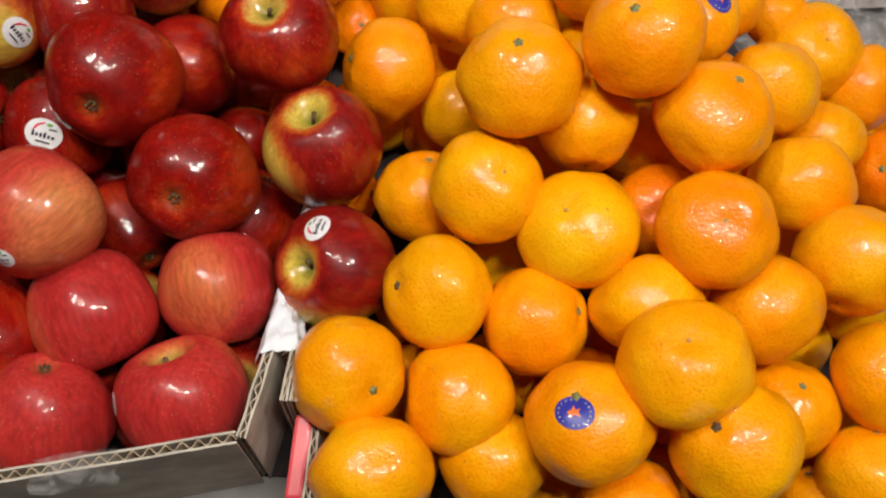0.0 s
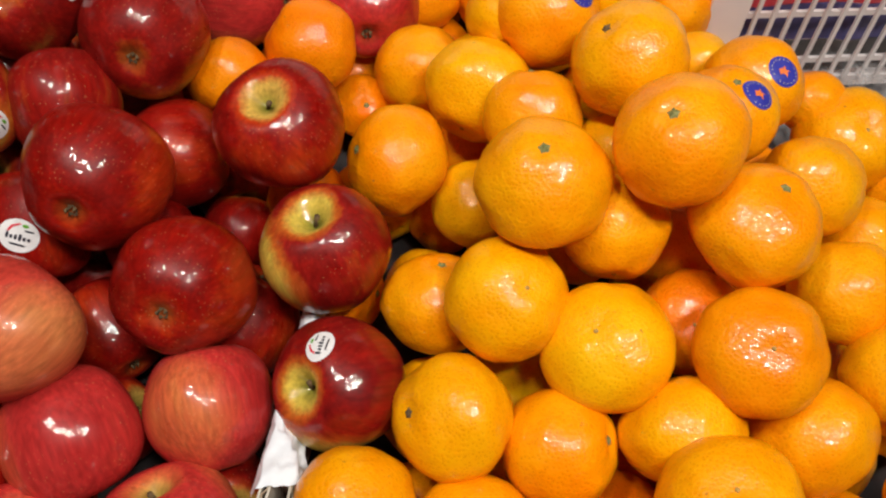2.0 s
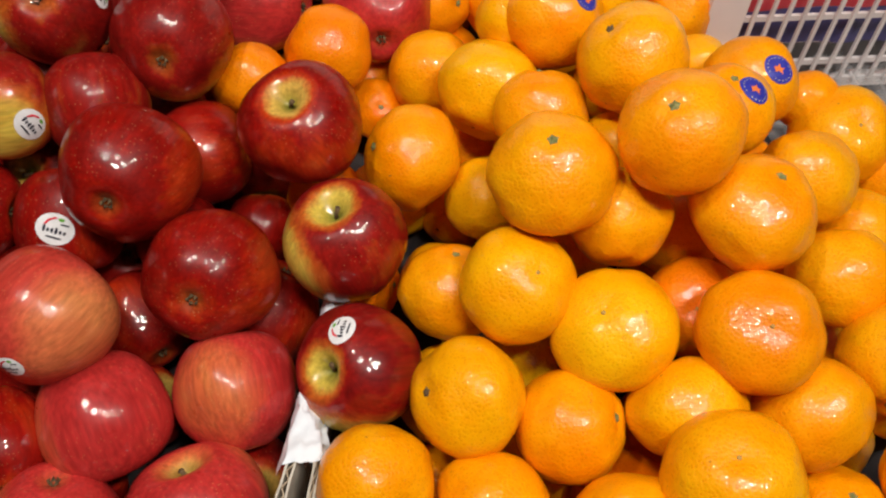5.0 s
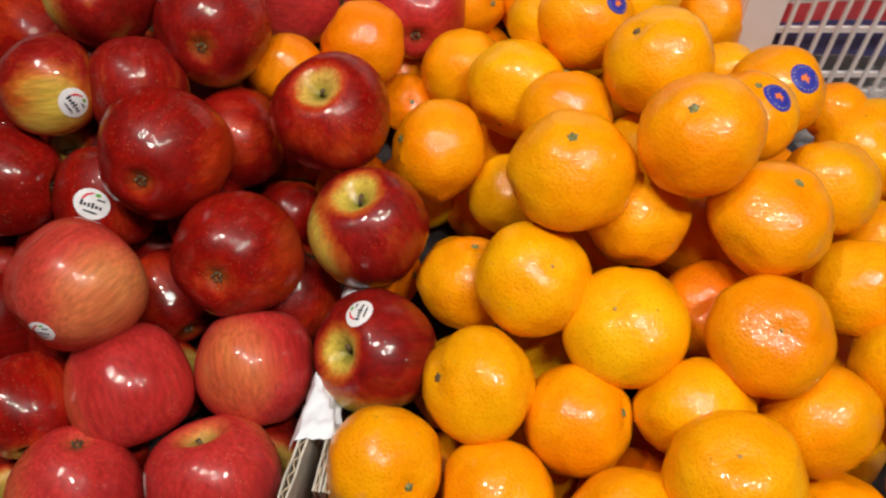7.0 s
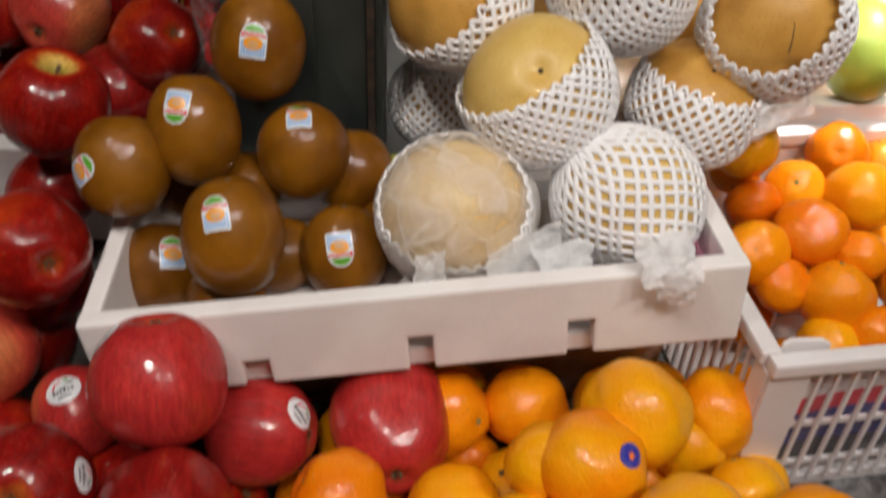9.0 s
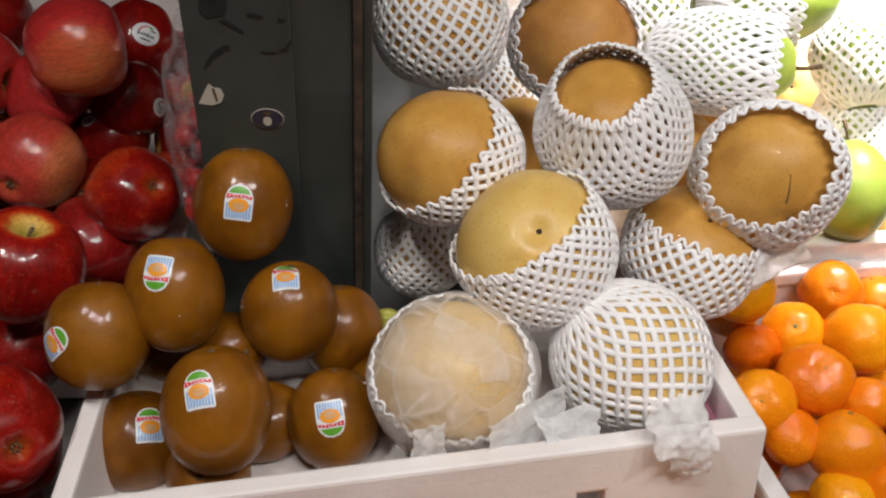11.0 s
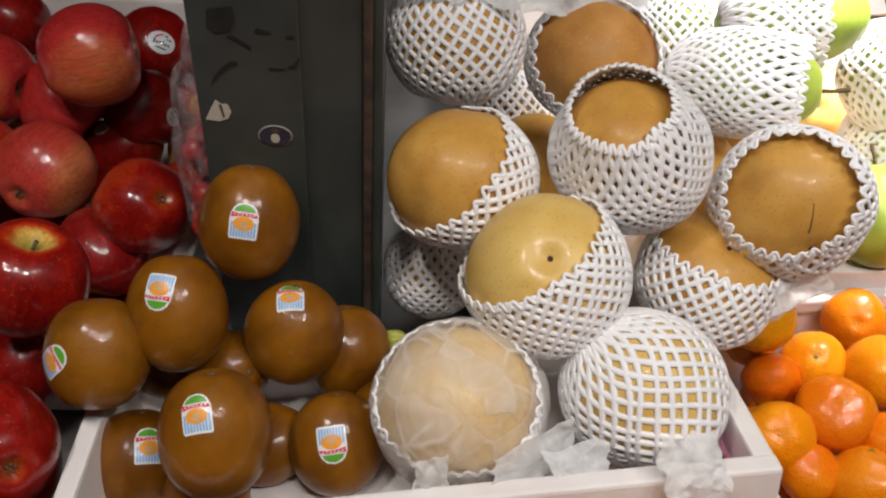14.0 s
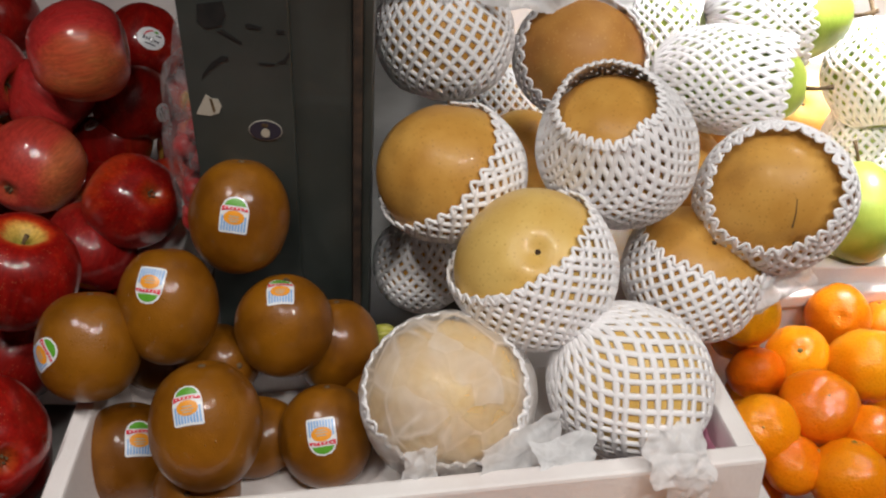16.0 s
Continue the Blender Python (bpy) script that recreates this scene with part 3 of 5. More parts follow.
def apple(x, y, z, r, stem, squash=0.92, tone="apple_dark", sticker=None, shows="stem", group="heap of apples", pale=None):
    COUNT[0] += 1
    seed = COUNT[0]
    rnd = random.Random(seed)
    wob = lumps(seed, 0.06, 1.1)
    shift = rnd.random() * 6

    def shape(th, ph):
        d = Vector((math.sin(th) * math.cos(ph), math.sin(th) * math.sin(ph), math.cos(th)))
        k = wob(d)
        low = (1 - math.cos(th)) / 2
        lobes = 1 + 0.040 * math.cos(5 * ph + shift) * low ** 2 + 0.014 * math.cos(3 * ph + shift)
        wide = (0.99 + 0.09 * math.cos(th)) * lobes * k
        flat = 1 - 0.03 * abs(math.cos(th)) ** 4
        zz = d.z * squash * 1.10 * flat * k
        zz -= 0.40 * math.exp(-abs(th / 0.27) ** 1.7)
        zz += 0.21 * math.exp(-abs((math.pi - th) / 0.27) ** 1.8)
        return Vector((d.x * wide, d.y * wide, zz)) * r

    verts, faces = turned(shape, 48, 44, 0.65)
    spin = rnd.random() * 360
    if pale:
        # the pale cheek turned to the given side
        q = axes(stem).to_3x3().inverted() @ Vector(pale)
        spin = math.degrees(math.atan2(q.y, q.x))
    turn = axes(stem, spin)
    ob = mesh_object("apple", verts, faces, SKIN[tone])
    settle(ob, (x, y, z), turn)
    label = {"apple_dark": "glossy dark red apple", "apple_pink": "waxy pinkish red apple with pale dots", "apple_mixed": "red apple with yellow round its stem hollow", "apple_light": "light red apple blushed with yellow"}[tone]
    tagged(ob, label + (", white oval sticker" if sticker else ", no sticker in view"), "apple", group)
    lean = Vector((rnd.uniform(-0.1, 0.1), rnd.uniform(-0.1, 0.1), 0)) * r
    base = verts[0]
    v, f = tube([base, base + Vector((0, 0, 0.10 * r)) + lean * 0.4, base + Vector((0, 0, 0.22 * r)) + lean * 1.2], [0.040 * r, 0.030 * r, 0.045 * r], 7)
    mesh_object("stalk", v, f, STALK, True, ob, "short brown stalk")
    low = verts[-1]
    bm = bmesh.new()
    for k in range(5):
        a = 2 * math.pi * k / 5 + shift
        c, s = math.cos(a), math.sin(a)
        p = [bm.verts.new(q) for q in ((low.x + r * (0.05 * c - 0.04 * s), low.y + r * (0.05 * s + 0.04 * c), low.z - 0.01 * r), (low.x + r * (0.05 * c + 0.04 * s), low.y + r * (0.05 * s - 0.04 * c), low.z - 0.01 * r), (low.x + r * 0.10 * c, low.y + r * 0.10 * s, low.z - 0.06 * r), (low.x + r * 0.05 * c, low.y + r * 0.05 * s, low.z - 0.12 * r))]
        bm.faces.new((p[0], p[1], p[2]))
        bm.faces.new((p[0], p[2], p[3]))
        bm.faces.new((p[1], p[3], p[2]))
    part("calyx", bm, STALK, ob, "dry brown sepals")
    stuck(ob, verts, faces, turn, sticker, apple_sticker)
    PLACED.append((Vector((x, y, z)), r))
    return ob


def kiwi(x, y, z, r, stem, squash=1.2, tone="kiwi", sticker=None, shows="stem"):
    COUNT[0] += 1
    seed = COUNT[0]
    rnd = random.Random(seed)
    wob = lumps(seed, 0.035, 1.2)
    oval_side = 0.95

    def shape(th, ph):
        d = Vector((math.sin(th) * math.cos(ph), math.sin(th) * math.sin(ph), math.cos(th)))
        k = wob(d)
        blunt = 1 - 0.05 * abs(d.z) ** 8
        return Vector((d.x * k, d.y * k * oval_side, d.z * k * squash * blunt - 0.05 * math.exp(-(th / 0.2) ** 2) + 0.03 * math.exp(-((math.pi - th) / 0.15) ** 2))) * r

    verts, faces = turned(shape, 44, 36)
    turn = axes(stem, rnd.random() * 30)
    ob = mesh_object("kiwi", verts, faces, SKIN[tone])
    settle(ob, (x, y, z), turn)
    tagged(ob, "smooth brown kiwi fruit" + (" with an arched bright sticker" if sticker else " low in the white tray"), "kiwi", "kiwis in the white tray")
    for end, q in ((verts[0], 1), (verts[-1], -1)):
        v, f = tube([end - Vector((0, 0, 0.02 * r * q)), end + Vector((0, 0, 0.03 * r * q))], [0.10 * r, 0.05 * r], 9)
        mesh_object("stem_end" if q > 0 else "blossom_end", v, f, STALK, True, ob, "dark dry fruit end")
    stuck(ob, verts, faces, turn, sticker, kiwi_sticker)
    PLACED.append((Vector((x, y, z)), r))
    return ob


def net_mesh(surf, m, r, opening, n=30, flare=0.0, tail=0.0, width=0.0026, thick=0.0011, end=166, seed=1):
    """A foam net sleeve laid on a fruit: two families of soft flat cords that cross, open round the mouth down to the polar angle 'opening' (degrees)."""
    t0, t1 = math.radians(opening), math.radians(end)
    steps = max(16, int((end - opening) / 3.6))
    verts, faces = [], []
    rnd = random.Random(seed)
    ph0 = rnd.random() * 6
    mouth = m @ Vector((0, 0, 1))
    profile = ((-1, -0.3), (-0.72, 0.66), (-0.25, 1.0), (0.25, 1.0), (0.72, 0.66), (1, -0.3))
    c = len(profile)
    for sign in (1, -1):
        for i in range(n):
            base = len(verts)
            jit = rnd.uniform(-0.03, 0.03)
            ragged = rnd.uniform(-0.03, 0.03)
            for s in range(steps + 1):
                f = s / steps
                th = t0 + ragged * (1 - f) + (t1 - t0) * f
                sway = 0.05 * noise.noise(Vector((2 * math.cos(0.2 * i), 2 * th, seed + 3)))
                ph = ph0 + 2 * math.pi * i / n + jit + sway + sign * (math.cos(min(th, 2.9)) * -0.95)
                loose = 0.03 * max(0.0, noise.noise(Vector((1.6 * math.cos(ph), 1.6 * math.sin(ph), 1.6 * th + seed))))
                k = 1.0 + flare * max(0.0, 1 - (th - t0) / 0.5) ** 1.5 + loose
                d = m @ Vector((math.sin(th) * math.cos(ph), math.sin(th) * math.sin(ph), math.cos(th)))
                p = d * (surf(d) * k + 0.0006) + mouth * (tail * max(0.0, 1 - (th - t0) / 0.7) ** 1.3)
                east = m @ Vector((-math.sin(ph), math.cos(ph), 0))
                w = width * (0.55 + 0.45 * math.sin(max(th, 0.45))) * (1 + 0.18 * noise.noise(Vector((i * 3.1, th * 9, seed))))
                verts += [p + east * (a * w) + d * (b * thick) for a, b in profile]
            for s in range(steps):
                for k in range(c):
                    a, b = base + s * c + k, base + s * c + (k + 1) % c
                    faces.append((a, b, b + c, a + c))
            faces.append(tuple(range(base, base + c))[::-1])
            faces.append(tuple(range(base + steps * c, base + steps * c + c)))
    return verts, faces


def rim_loops(surf, m, opening, n, flare, tail, seed):
    """The scalloped edge of a net: a soft cord that goes up and down round the opening."""
    pts, verts, faces = [], [], []
    t0 = math.radians(opening)
    mouth = m @ Vector((0, 0, 1))
    total = n * 8
    for i in range(total):
        ph = 2 * math.pi * i / total
        th = t0 + 0.055 * math.cos(n * ph) + 0.07 * noise.noise(Vector((2 * math.cos(ph), 2 * math.sin(ph), seed)))
        d = m @ Vector((math.sin(th) * math.cos(ph), math.sin(th) * math.sin(ph), math.cos(th)))
        pts.append((d * (surf(d) * (1.0 + flare) + 0.0014) + mouth * tail, d))
    for i, (p, d) in enumerate(pts):
        q = pts[(i + 1) % total][0]
        side = (q - p).normalized().cross(d)
        for a, b in ((1, 0), (0.6, 0.8), (-0.6, 0.8), (-1, 0), (0, -0.8)):
            verts.append(p + side * (a * 0.0012) + d * (b * 0.0010))
    for i in range(total):
        j = (i + 1) % total
        for k in range(5):
            faces.append((i * 5 + k, j * 5 + k, j * 5 + (k + 1) % 5, i * 5 + (k + 1) % 5))
    return verts, faces


def foam_net(parent, turn, direction, r, verts, skin_faces, opening, n=30, flare=0.0, tail=0.0, end=166, label="white foam net sleeve"):
    """Fits a net to a fruit; direction: where its mouth points, in the world."""
    seed = COUNT[0]
    m = axes(turn.to_3x3().inverted() @ Vector(direction)).to_3x3()
    skin = BVHTree.FromPolygons([Vector(v) for v in verts], skin_faces)

    def surf(d):
        hit = skin.ray_cast(d * 0.3, -d)[0]
        return max(hit.length, 0.9 * r) if hit else r

    v, f = net_mesh(surf, m, r, opening, n, flare, tail, end=end, seed=seed)
    net = mesh_object("foam_net", v, f, FOAM_NET, True, parent, label)
    if opening > 6:
        v, f = rim_loops(surf, m, opening, n, flare, tail, seed)
        mesh_object("net_edge", v, f, FOAM_NET, True, net)
    return net


def scar(skin, n, up, mm, parent):
    decal("crack", skin, n, up, [(-0.5, -mm / 2), (0.5, -mm / 2), (0.7, 0), (0.3, mm / 2), (-0.2, mm / 2), (0.1, 0)], STALK, parent, 0.0003, "thin dark crack in the skin")


def nashi(x, y, z, r, stem, squash=0.93, tone="nashi", sticker=None, shows="stem", net=None, label=""):
    COUNT[0] += 1
    seed = COUNT[0]
    rnd = random.Random(seed)
    wob = lumps(seed, 0.035, 1.2)

    def shape(th, ph):
        d = Vector((math.sin(th) * math.cos(ph), math.sin(th) * math.sin(ph), math.cos(th)))
        k = wob(d)
        return Vector((d.x * k, d.y * k, d.z * k * squash - 0.13 * math.exp(-(th / 0.15) ** 2) + 0.11 * math.exp(-abs((math.pi - th) / 0.19) ** 1.5))) * r

    verts, faces = turned(shape, 52, 40, 0.6)
    turn = axes(stem, rnd.random() * 360)
    ob = mesh_object("nashi_pear", verts, faces, SKIN[tone])
    settle(ob, (x, y, z), turn)
    tagged(ob, label or "round golden brown nashi pear in a white foam net", "pear", "nashi pears")
    for end, q in ((verts[0], 1), (verts[-1], -1)):
        v, f = tube([end - Vector((0, 0, 0.03 * r * q)), end + Vector((0, 0, 0.008 * r * q))], [0.085 * r, 0.05 * r], 12)
        mesh_object("stem_hole" if q > 0 else "blossom_hole", v, f, HOLLOW, True, ob, "dark brown dry hollow")
    stuck(ob, verts, faces, turn, sticker, scar)
    if net:
        foam_net(ob, turn, net[0], r, verts, faces, *net[1:])
    PLACED.append((Vector((x, y, z)), r))
    return ob


def green_fruit(x, y, z, r, stem, squash=1.25, tone="green", net=None, label=""):
    COUNT[0] += 1
    seed = COUNT[0]
    wob = lumps(seed, 0.07, 1.3)

    def shape(th, ph):
        d = Vector((math.sin(th) * math.cos(ph), math.sin(th) * math.sin(ph), math.cos(th)))
        k = wob(d)
        neck = 1 - 0.16 * max(0.0, d.z) ** 1.5
        return Vector((d.x * k * neck, d.y * k * neck, d.z * k * squash - 0.10 * math.exp(-(th / 0.16) ** 2))) * r

    verts, faces = turned(shape, 44, 36)
    turn = axes(stem)
    ob = mesh_object("green_pear", verts, faces, SKIN[tone])
    settle(ob, (x, y, z), turn)
    tagged(ob, label or "green pear in a white foam net", "pear", "green pears")
    top = verts[0]
    v, f = tube([top, top + Vector((0.02 * r, 0, 0.25 * r)), top + Vector((0.10 * r, 0.03 * r, 0.55 * r))], [0.05 * r, 0.04 * r, 0.055 * r], 7)
    mesh_object("stalk", v, f, STALK, True, ob, "thin brown stalk")
    if net:
        foam_net(ob, turn, net[0], r, verts, faces, *net[1:])
    PLACED.append((Vector((x, y, z)), r))
    return ob


# ---- the hall and the stall's table ----
hall = box_part("floor", CONCRETE, None, -4, 4, -3, 5, -0.1, 0.0)
tagged(hall, "grey concrete market floor", "floor", kind="structure")
for nm, d in (("wall_north", (-4.1, 4.1, 5.0, 5.1, 0, 3.2)), ("wall_south", (-4.1, 4.1, -3.1, -3.0, 0, 3.2)), ("wall_east", (4.0, 4.1, -3, 5, 0, 3.2)), ("wall_west", (-4.1, -4.0, -3, 5, 0, 3.2))):
    tagged(box_part(nm, HALL_PAINT, None, *d), "plain painted hall wall", "wall", kind="structure")
tagged(box_part("ceiling", HALL_PAINT, None, -4.1, 4.1, -3.1, 5.1, 3.2, 3.3), "plain painted hall ceiling", "ceiling", kind="structure")

table = empty("display_table", pose(0, 0, 0))
tagged(table, "display table with a grey sheet top under the fruit", "table")
box_part("table_top", TABLE_TOP, table, -1.2, 1.2, -0.02, 1.7, 0.735, 0.765, bevel=0.004)
for lx in (-1.12, 1.12):
    for ly in (0.05, 1.6):
        box_part("leg", RUST, table, lx - 0.03, lx + 0.03, ly - 0.03, ly + 0.03, 0.0, 0.735, bevel=0.003)

# post of the stall, a folded steel channel in grey-green paint
post = empty("steel_post", pose(0, 0, 0))
tagged(post, "dark grey-green painted steel post with scratches and stickers", "post")
box_part("front_plate", POST_PAINT, post, -0.1605, -0.1035, 0.660, 0.664, 0.0, 3.19, bevel=0.001)
box_part("side_plate", POST_PAINT, post, -0.1605, -0.1565, 0.664, 0.76, 0.0, 3.19)
box_part("recessed_plate", POST_PAINT, post, -0.1085, -0.071, 0.6645, 0.672, 0.0, 3.19, bevel=0.001)
box_part("back_plate", POST_PAINT, post, -0.1562, -0.0658, 0.756, 0.760, 0.0, 3.19)
box_part("edge_strip", RUST, post, -0.0708, -0.0656, 0.661, 0.674, 0.0, 3.19, bevel=0.001, label="rusty brown steel edge")
box_part("outer_flange", POST_PAINT, post, -0.0655, -0.0600, 0.663, 0.76, 0.0, 3.19, bevel=0.001)


def flat_mark(name, x, z, outline, mat, y=0.6596, label="", parent=None):
    bm = bmesh.new()
    vs = [bm.verts.new((x + px, y, z + pz)) for px, pz in outline]
    f = bm.faces.new(vs)
    made = bmesh.ops.extrude_face_region(bm, geom=[f])["geom"]
    bmesh.ops.translate(bm, vec=(0, -0.0003, 0), verts=[v for v in made if isinstance(v, bmesh.types.BMVert)])
    bmesh.ops.recalc_face_normals(bm, faces=bm.faces)
    return part(name, bm, mat, parent, label)


def mm(points):
    return [(a / 1000, b / 1000) for a, b in points]


ring = flat_mark("round_sticker", -0.1200, 1.0365, mm(oval(19, 14)), CREAM_INK, 0.6598, "dark oval sticker with a cream rim", post)
flat_mark("dark_field", -0.1200, 1.0365, mm(oval(18, 13)), DARK_INK, 0.6594, "", ring)
flat_mark("picture", -0.1200, 1.0352, mm(oval(5, 6)), CREAM_INK, 0.6590, "", ring)
flat_mark("picture", -0.1200, 1.0405, mm(oval(4, 2.4)), STALK, 0.6590, "", ring)
torn = flat_mark("torn_sticker", -0.1490, 1.0515, mm([(-8.5, -5.5), (-2, 7.5), (1, 5), (4.5, 4.8), (6, 0), (4, -4.5), (-1, -6.5)]), CREAM_INK, 0.6598, "torn white paper sticker", post)
# the shade along the sticker's fold, drawn as a flat brown strip
flat_mark("fold_shadow", -0.1480, 1.0515, mm([(-1.2, 5), (0.2, 5), (1.5, -3), (0.3, -4)]), STALK, 0.6594, "", torn)
for x, z, pts in ((-0.143, 1.079, [(-9, -11), (-3, -4), (3, 1), (6, 1.5), (6.5, 4), (3, 4.5), (-3, 0), (-8, -7)]),
                  (-0.1435, 1.109, [(-6, 4), (-7, -6), (-3, -10), (5, -8), (8, -2), (7, 6)]),
                  (-0.138, 1.097, [(-3, 1), (9, -6.5), (9.5, -5), (0, 2)]),
                  (-0.1215, 1.1015, [(-5, 0.6), (-4, -1), (3, -1.6), (4, -0.2), (-3, 1.6)]),
                  (-0.1085, 1.099, [(-2, 1), (-1.6, -1.2), (2, -1), (2.4, 1)]),
                  (-0.1085, 1.0815, [(-3, -1), (2, -1.2), (5, 5), (4, 5.6), (1, 1.2)]),
                  (-0.117, 1.0795, [(-4, 0.8), (-3, -0.6), (4, -0.8), (5, 0.4)])):
    flat_mark("scratch", x, z, mm(pts), BLACK_MARK, 0.6598, "black scuffed scratch", post)


# ---- cartons, trays and the basket ----
def basis(origin, along, normal):
    """A pose with x along the front rim and z out of the rim's plane."""
    n = Vector(normal).normalized()
    a = Vector(along)
    a = (a - n * a.dot(n)).normalized()
    b = n.cross(a)
    m = Matrix((a, b, n)).transposed().to_4x4()
    m.translation = origin
    return m


def plate(outline, thickness, bevel=0.0):
    """A bmesh slab: outline in x and z, from y = 0 to the thickness."""
    bm = bmesh.new()
    f = bm.faces.new([bm.verts.new((x, 0, z)) for x, z in outline])
    made = bmesh.ops.extrude_face_region(bm, geom=[f])["geom"]
    bmesh.ops.translate(bm, vec=(0, thickness, 0), verts=[v for v in made if isinstance(v, bmesh.types.BMVert)])
    bmesh.ops.recalc_face_normals(bm, faces=bm.faces)
    if bevel:
        bmesh.ops.bevel(bm, geom=bm.edges[:], offset=bevel, segments=2, affect="EDGES", profile=0.6, clamp_overlap=True)
    return bm


def foam_tray(m, length, depth, height, wall, notches, label, back=0.0, base_depth=None):
    """A moulded foam tray: its rim lies in z = 0 of the pose m, the front rim along x."""
    ob = empty("foam_tray", m)
    tagged(ob, label, "tray")
    out = [(0.0, -height)]
    for a, b, h in notches:
        out += [(a, -height), (a, -height + h), (b, -height + h), (b, -height)]
    out += [(length, -height), (length, 0), (0, 0)]
    part("front_wall", plate(out, wall, 0.0022), STYRO, ob)
    bm = plate([(0, -height), (length, -height), (length, -back), (0, -back)], wall, 0.0022)
    bmesh.ops.translate(bm, vec=(0, depth - wall, 0), verts=bm.verts)
    part("back_wall", bm, STYRO, ob)
    for x in (0.0, length - wall):
        box_part("side_wall", STYRO, ob, x + 0.0003, x + wall - 0.0003, wall - 0.002, depth - wall + 0.002, -height, -0.0003, bevel=0.0022)
    box_part("base", STYRO, ob, wall, length - wall, wall, depth - wall, -(base_depth or height - 0.002), -(base_depth or height - 0.002) + 0.012)
    return ob


front_tray = foam_tray(basis((-0.2215, 0.470, 0.928), (0.367, 0.027, 0.036), (-0.098, 0.200, 0.975)), 0.371, 0.165, 0.057, 0.012,
                       [(0.083, 0.098, 0.018), (0.178, 0.192, 0.025), (0.270, 0.285, 0.026)], "white foam tray holding kiwis and nashi pears", 0.035, 0.064)
back_tray = foam_tray(pose(0.025, 0.715, 0.872, 0, -4, 0), 0.62, 0.50, 0.085, 0.014, [], "white foam tray of nashi and green pears behind")
apple_tray = foam_tray(pose(-0.82, 0.665, 0.872, 0, 0, 0), 0.62, 0.41, 0.10, 0.016, [], "white foam tray heaped with red apples behind the post", -0.034)

ledge = empty("support_carton", pose(0, 0, 0))
tagged(ledge, "dusty brown cardboard carton under the white foam tray", "carton")
box_part("carton_side", KRAFT, ledge, -0.20, 0.135, 0.530, 0.536, 0.766, 0.860, bevel=0.001)
box_part("carton_lid", KRAFT, ledge, -0.20, 0.135, 0.5365, 0.652, 0.842, 0.848, bevel=0.001)


def corrugated(name, p0, p1, z0, z1, thick, parent, flutes=True):
    """A corrugated board wall from p0 to p1 (plan), with its wavy middle layer open on the top edge."""
    a, b = Vector((*p0, 0)), Vector((*p1, 0))
    length = (b - a).length
    m = Matrix.Translation((a.x, a.y, 0)) @ pose(0, 0, 0, 0, 0, math.degrees(math.atan2(b.y - a.y, b.x - a.x)))
    group = empty(name, m)
    group.parent = parent
    skin = 0.0011
    rnd = random.Random(int(length * 1e4))

    def sheet(y0, y1, label):
        bm = bmesh.new()
        n = max(12, int(length / 0.006))
        rows = []
        for i in range(n + 1):
            x = length * i / n
            top = z1 + 0.0012 * noise.noise(Vector((x * 90, y0 * 900, 1.7)))
            dy = 0.0007 * noise.noise(Vector((x * 60, 3.1, y0 * 700)))
            rows.append([bm.verts.new(q) for q in ((x, y0 + dy, z0), (x, y0 + dy, top), (x, y1 + dy, top), (x, y1 + dy, z0))])
        for r0, r1 in zip(rows, rows[1:]):
            for k in range(4):
                bm.faces.new((r0[k], r1[k], r1[(k + 1) % 4], r0[(k + 1) % 4]))
        bm.faces.new(rows[0])
        bm.faces.new(rows[-1][::-1])
        bmesh.ops.recalc_face_normals(bm, faces=bm.faces)
        return part("board_layer", bm, KRAFT, group)

    sheet(0, skin, "")
    sheet(thick - skin, thick, "")
    # the wave between the layers
    bm = bmesh.new()
    n = int(length / 0.0012)
    prev = None
    amp = thick / 2 - skin - 0.0004
    for i in range(n + 1):
        x = length * i / n
        y = thick / 2 + amp * math.sin(2 * math.pi * x / 0.0078)
        top = z1 - 0.0008 + 0.0008 * noise.noise(Vector((x * 120, 0, 9)))
        cur = [bm.verts.new((x, y - 0.0004, z1 - 0.03)), bm.verts.new((x, y - 0.0004, top)), bm.verts.new((x, y + 0.0004, top)), bm.verts.new((x, y + 0.0004, z1 - 0.03))]
        if prev:
            for k in range(3):
                bm.faces.new((prev[k], cur[k], cur[k + 1], prev[k + 1]))
        prev = cur
    bmesh.ops.recalc_face_normals(bm, faces=bm.faces)
    part("fluted_layer", bm, KRAFT_EDGE, group, "wavy brown inner layer")
    return group


apple_carton = empty("apple_carton", pose(0, 0, 0))
tagged(apple_carton, "worn grey-brown corrugated carton filled with apples", "carton")
corrugated("front_wall", (-0.40, 0.0275), (-0.083, 0.0965), 0.766, 0.866, 0.0065, apple_carton)
corrugated("side_wall", (-0.0790, 0.0990), (-0.0695, 0.1490), 0.766, 0.866, 0.0050, apple_carton)
corrugated("side_wall", (-0.0693, 0.1500), (-0.0600, 0.2000), 0.766, 0.832, 0.0050, apple_carton)
corrugated("side_wall", (-0.0600, 0.2002), (-0.0150, 0.4400), 0.766, 0.785, 0.0050, apple_carton)
# bottom coloured dark to stand in for shade in the gaps between apples
box_part("base", SHADED_BASE, apple_carton, -0.38, -0.070, 0.10, 0.52, 0.7662, 0.7705)

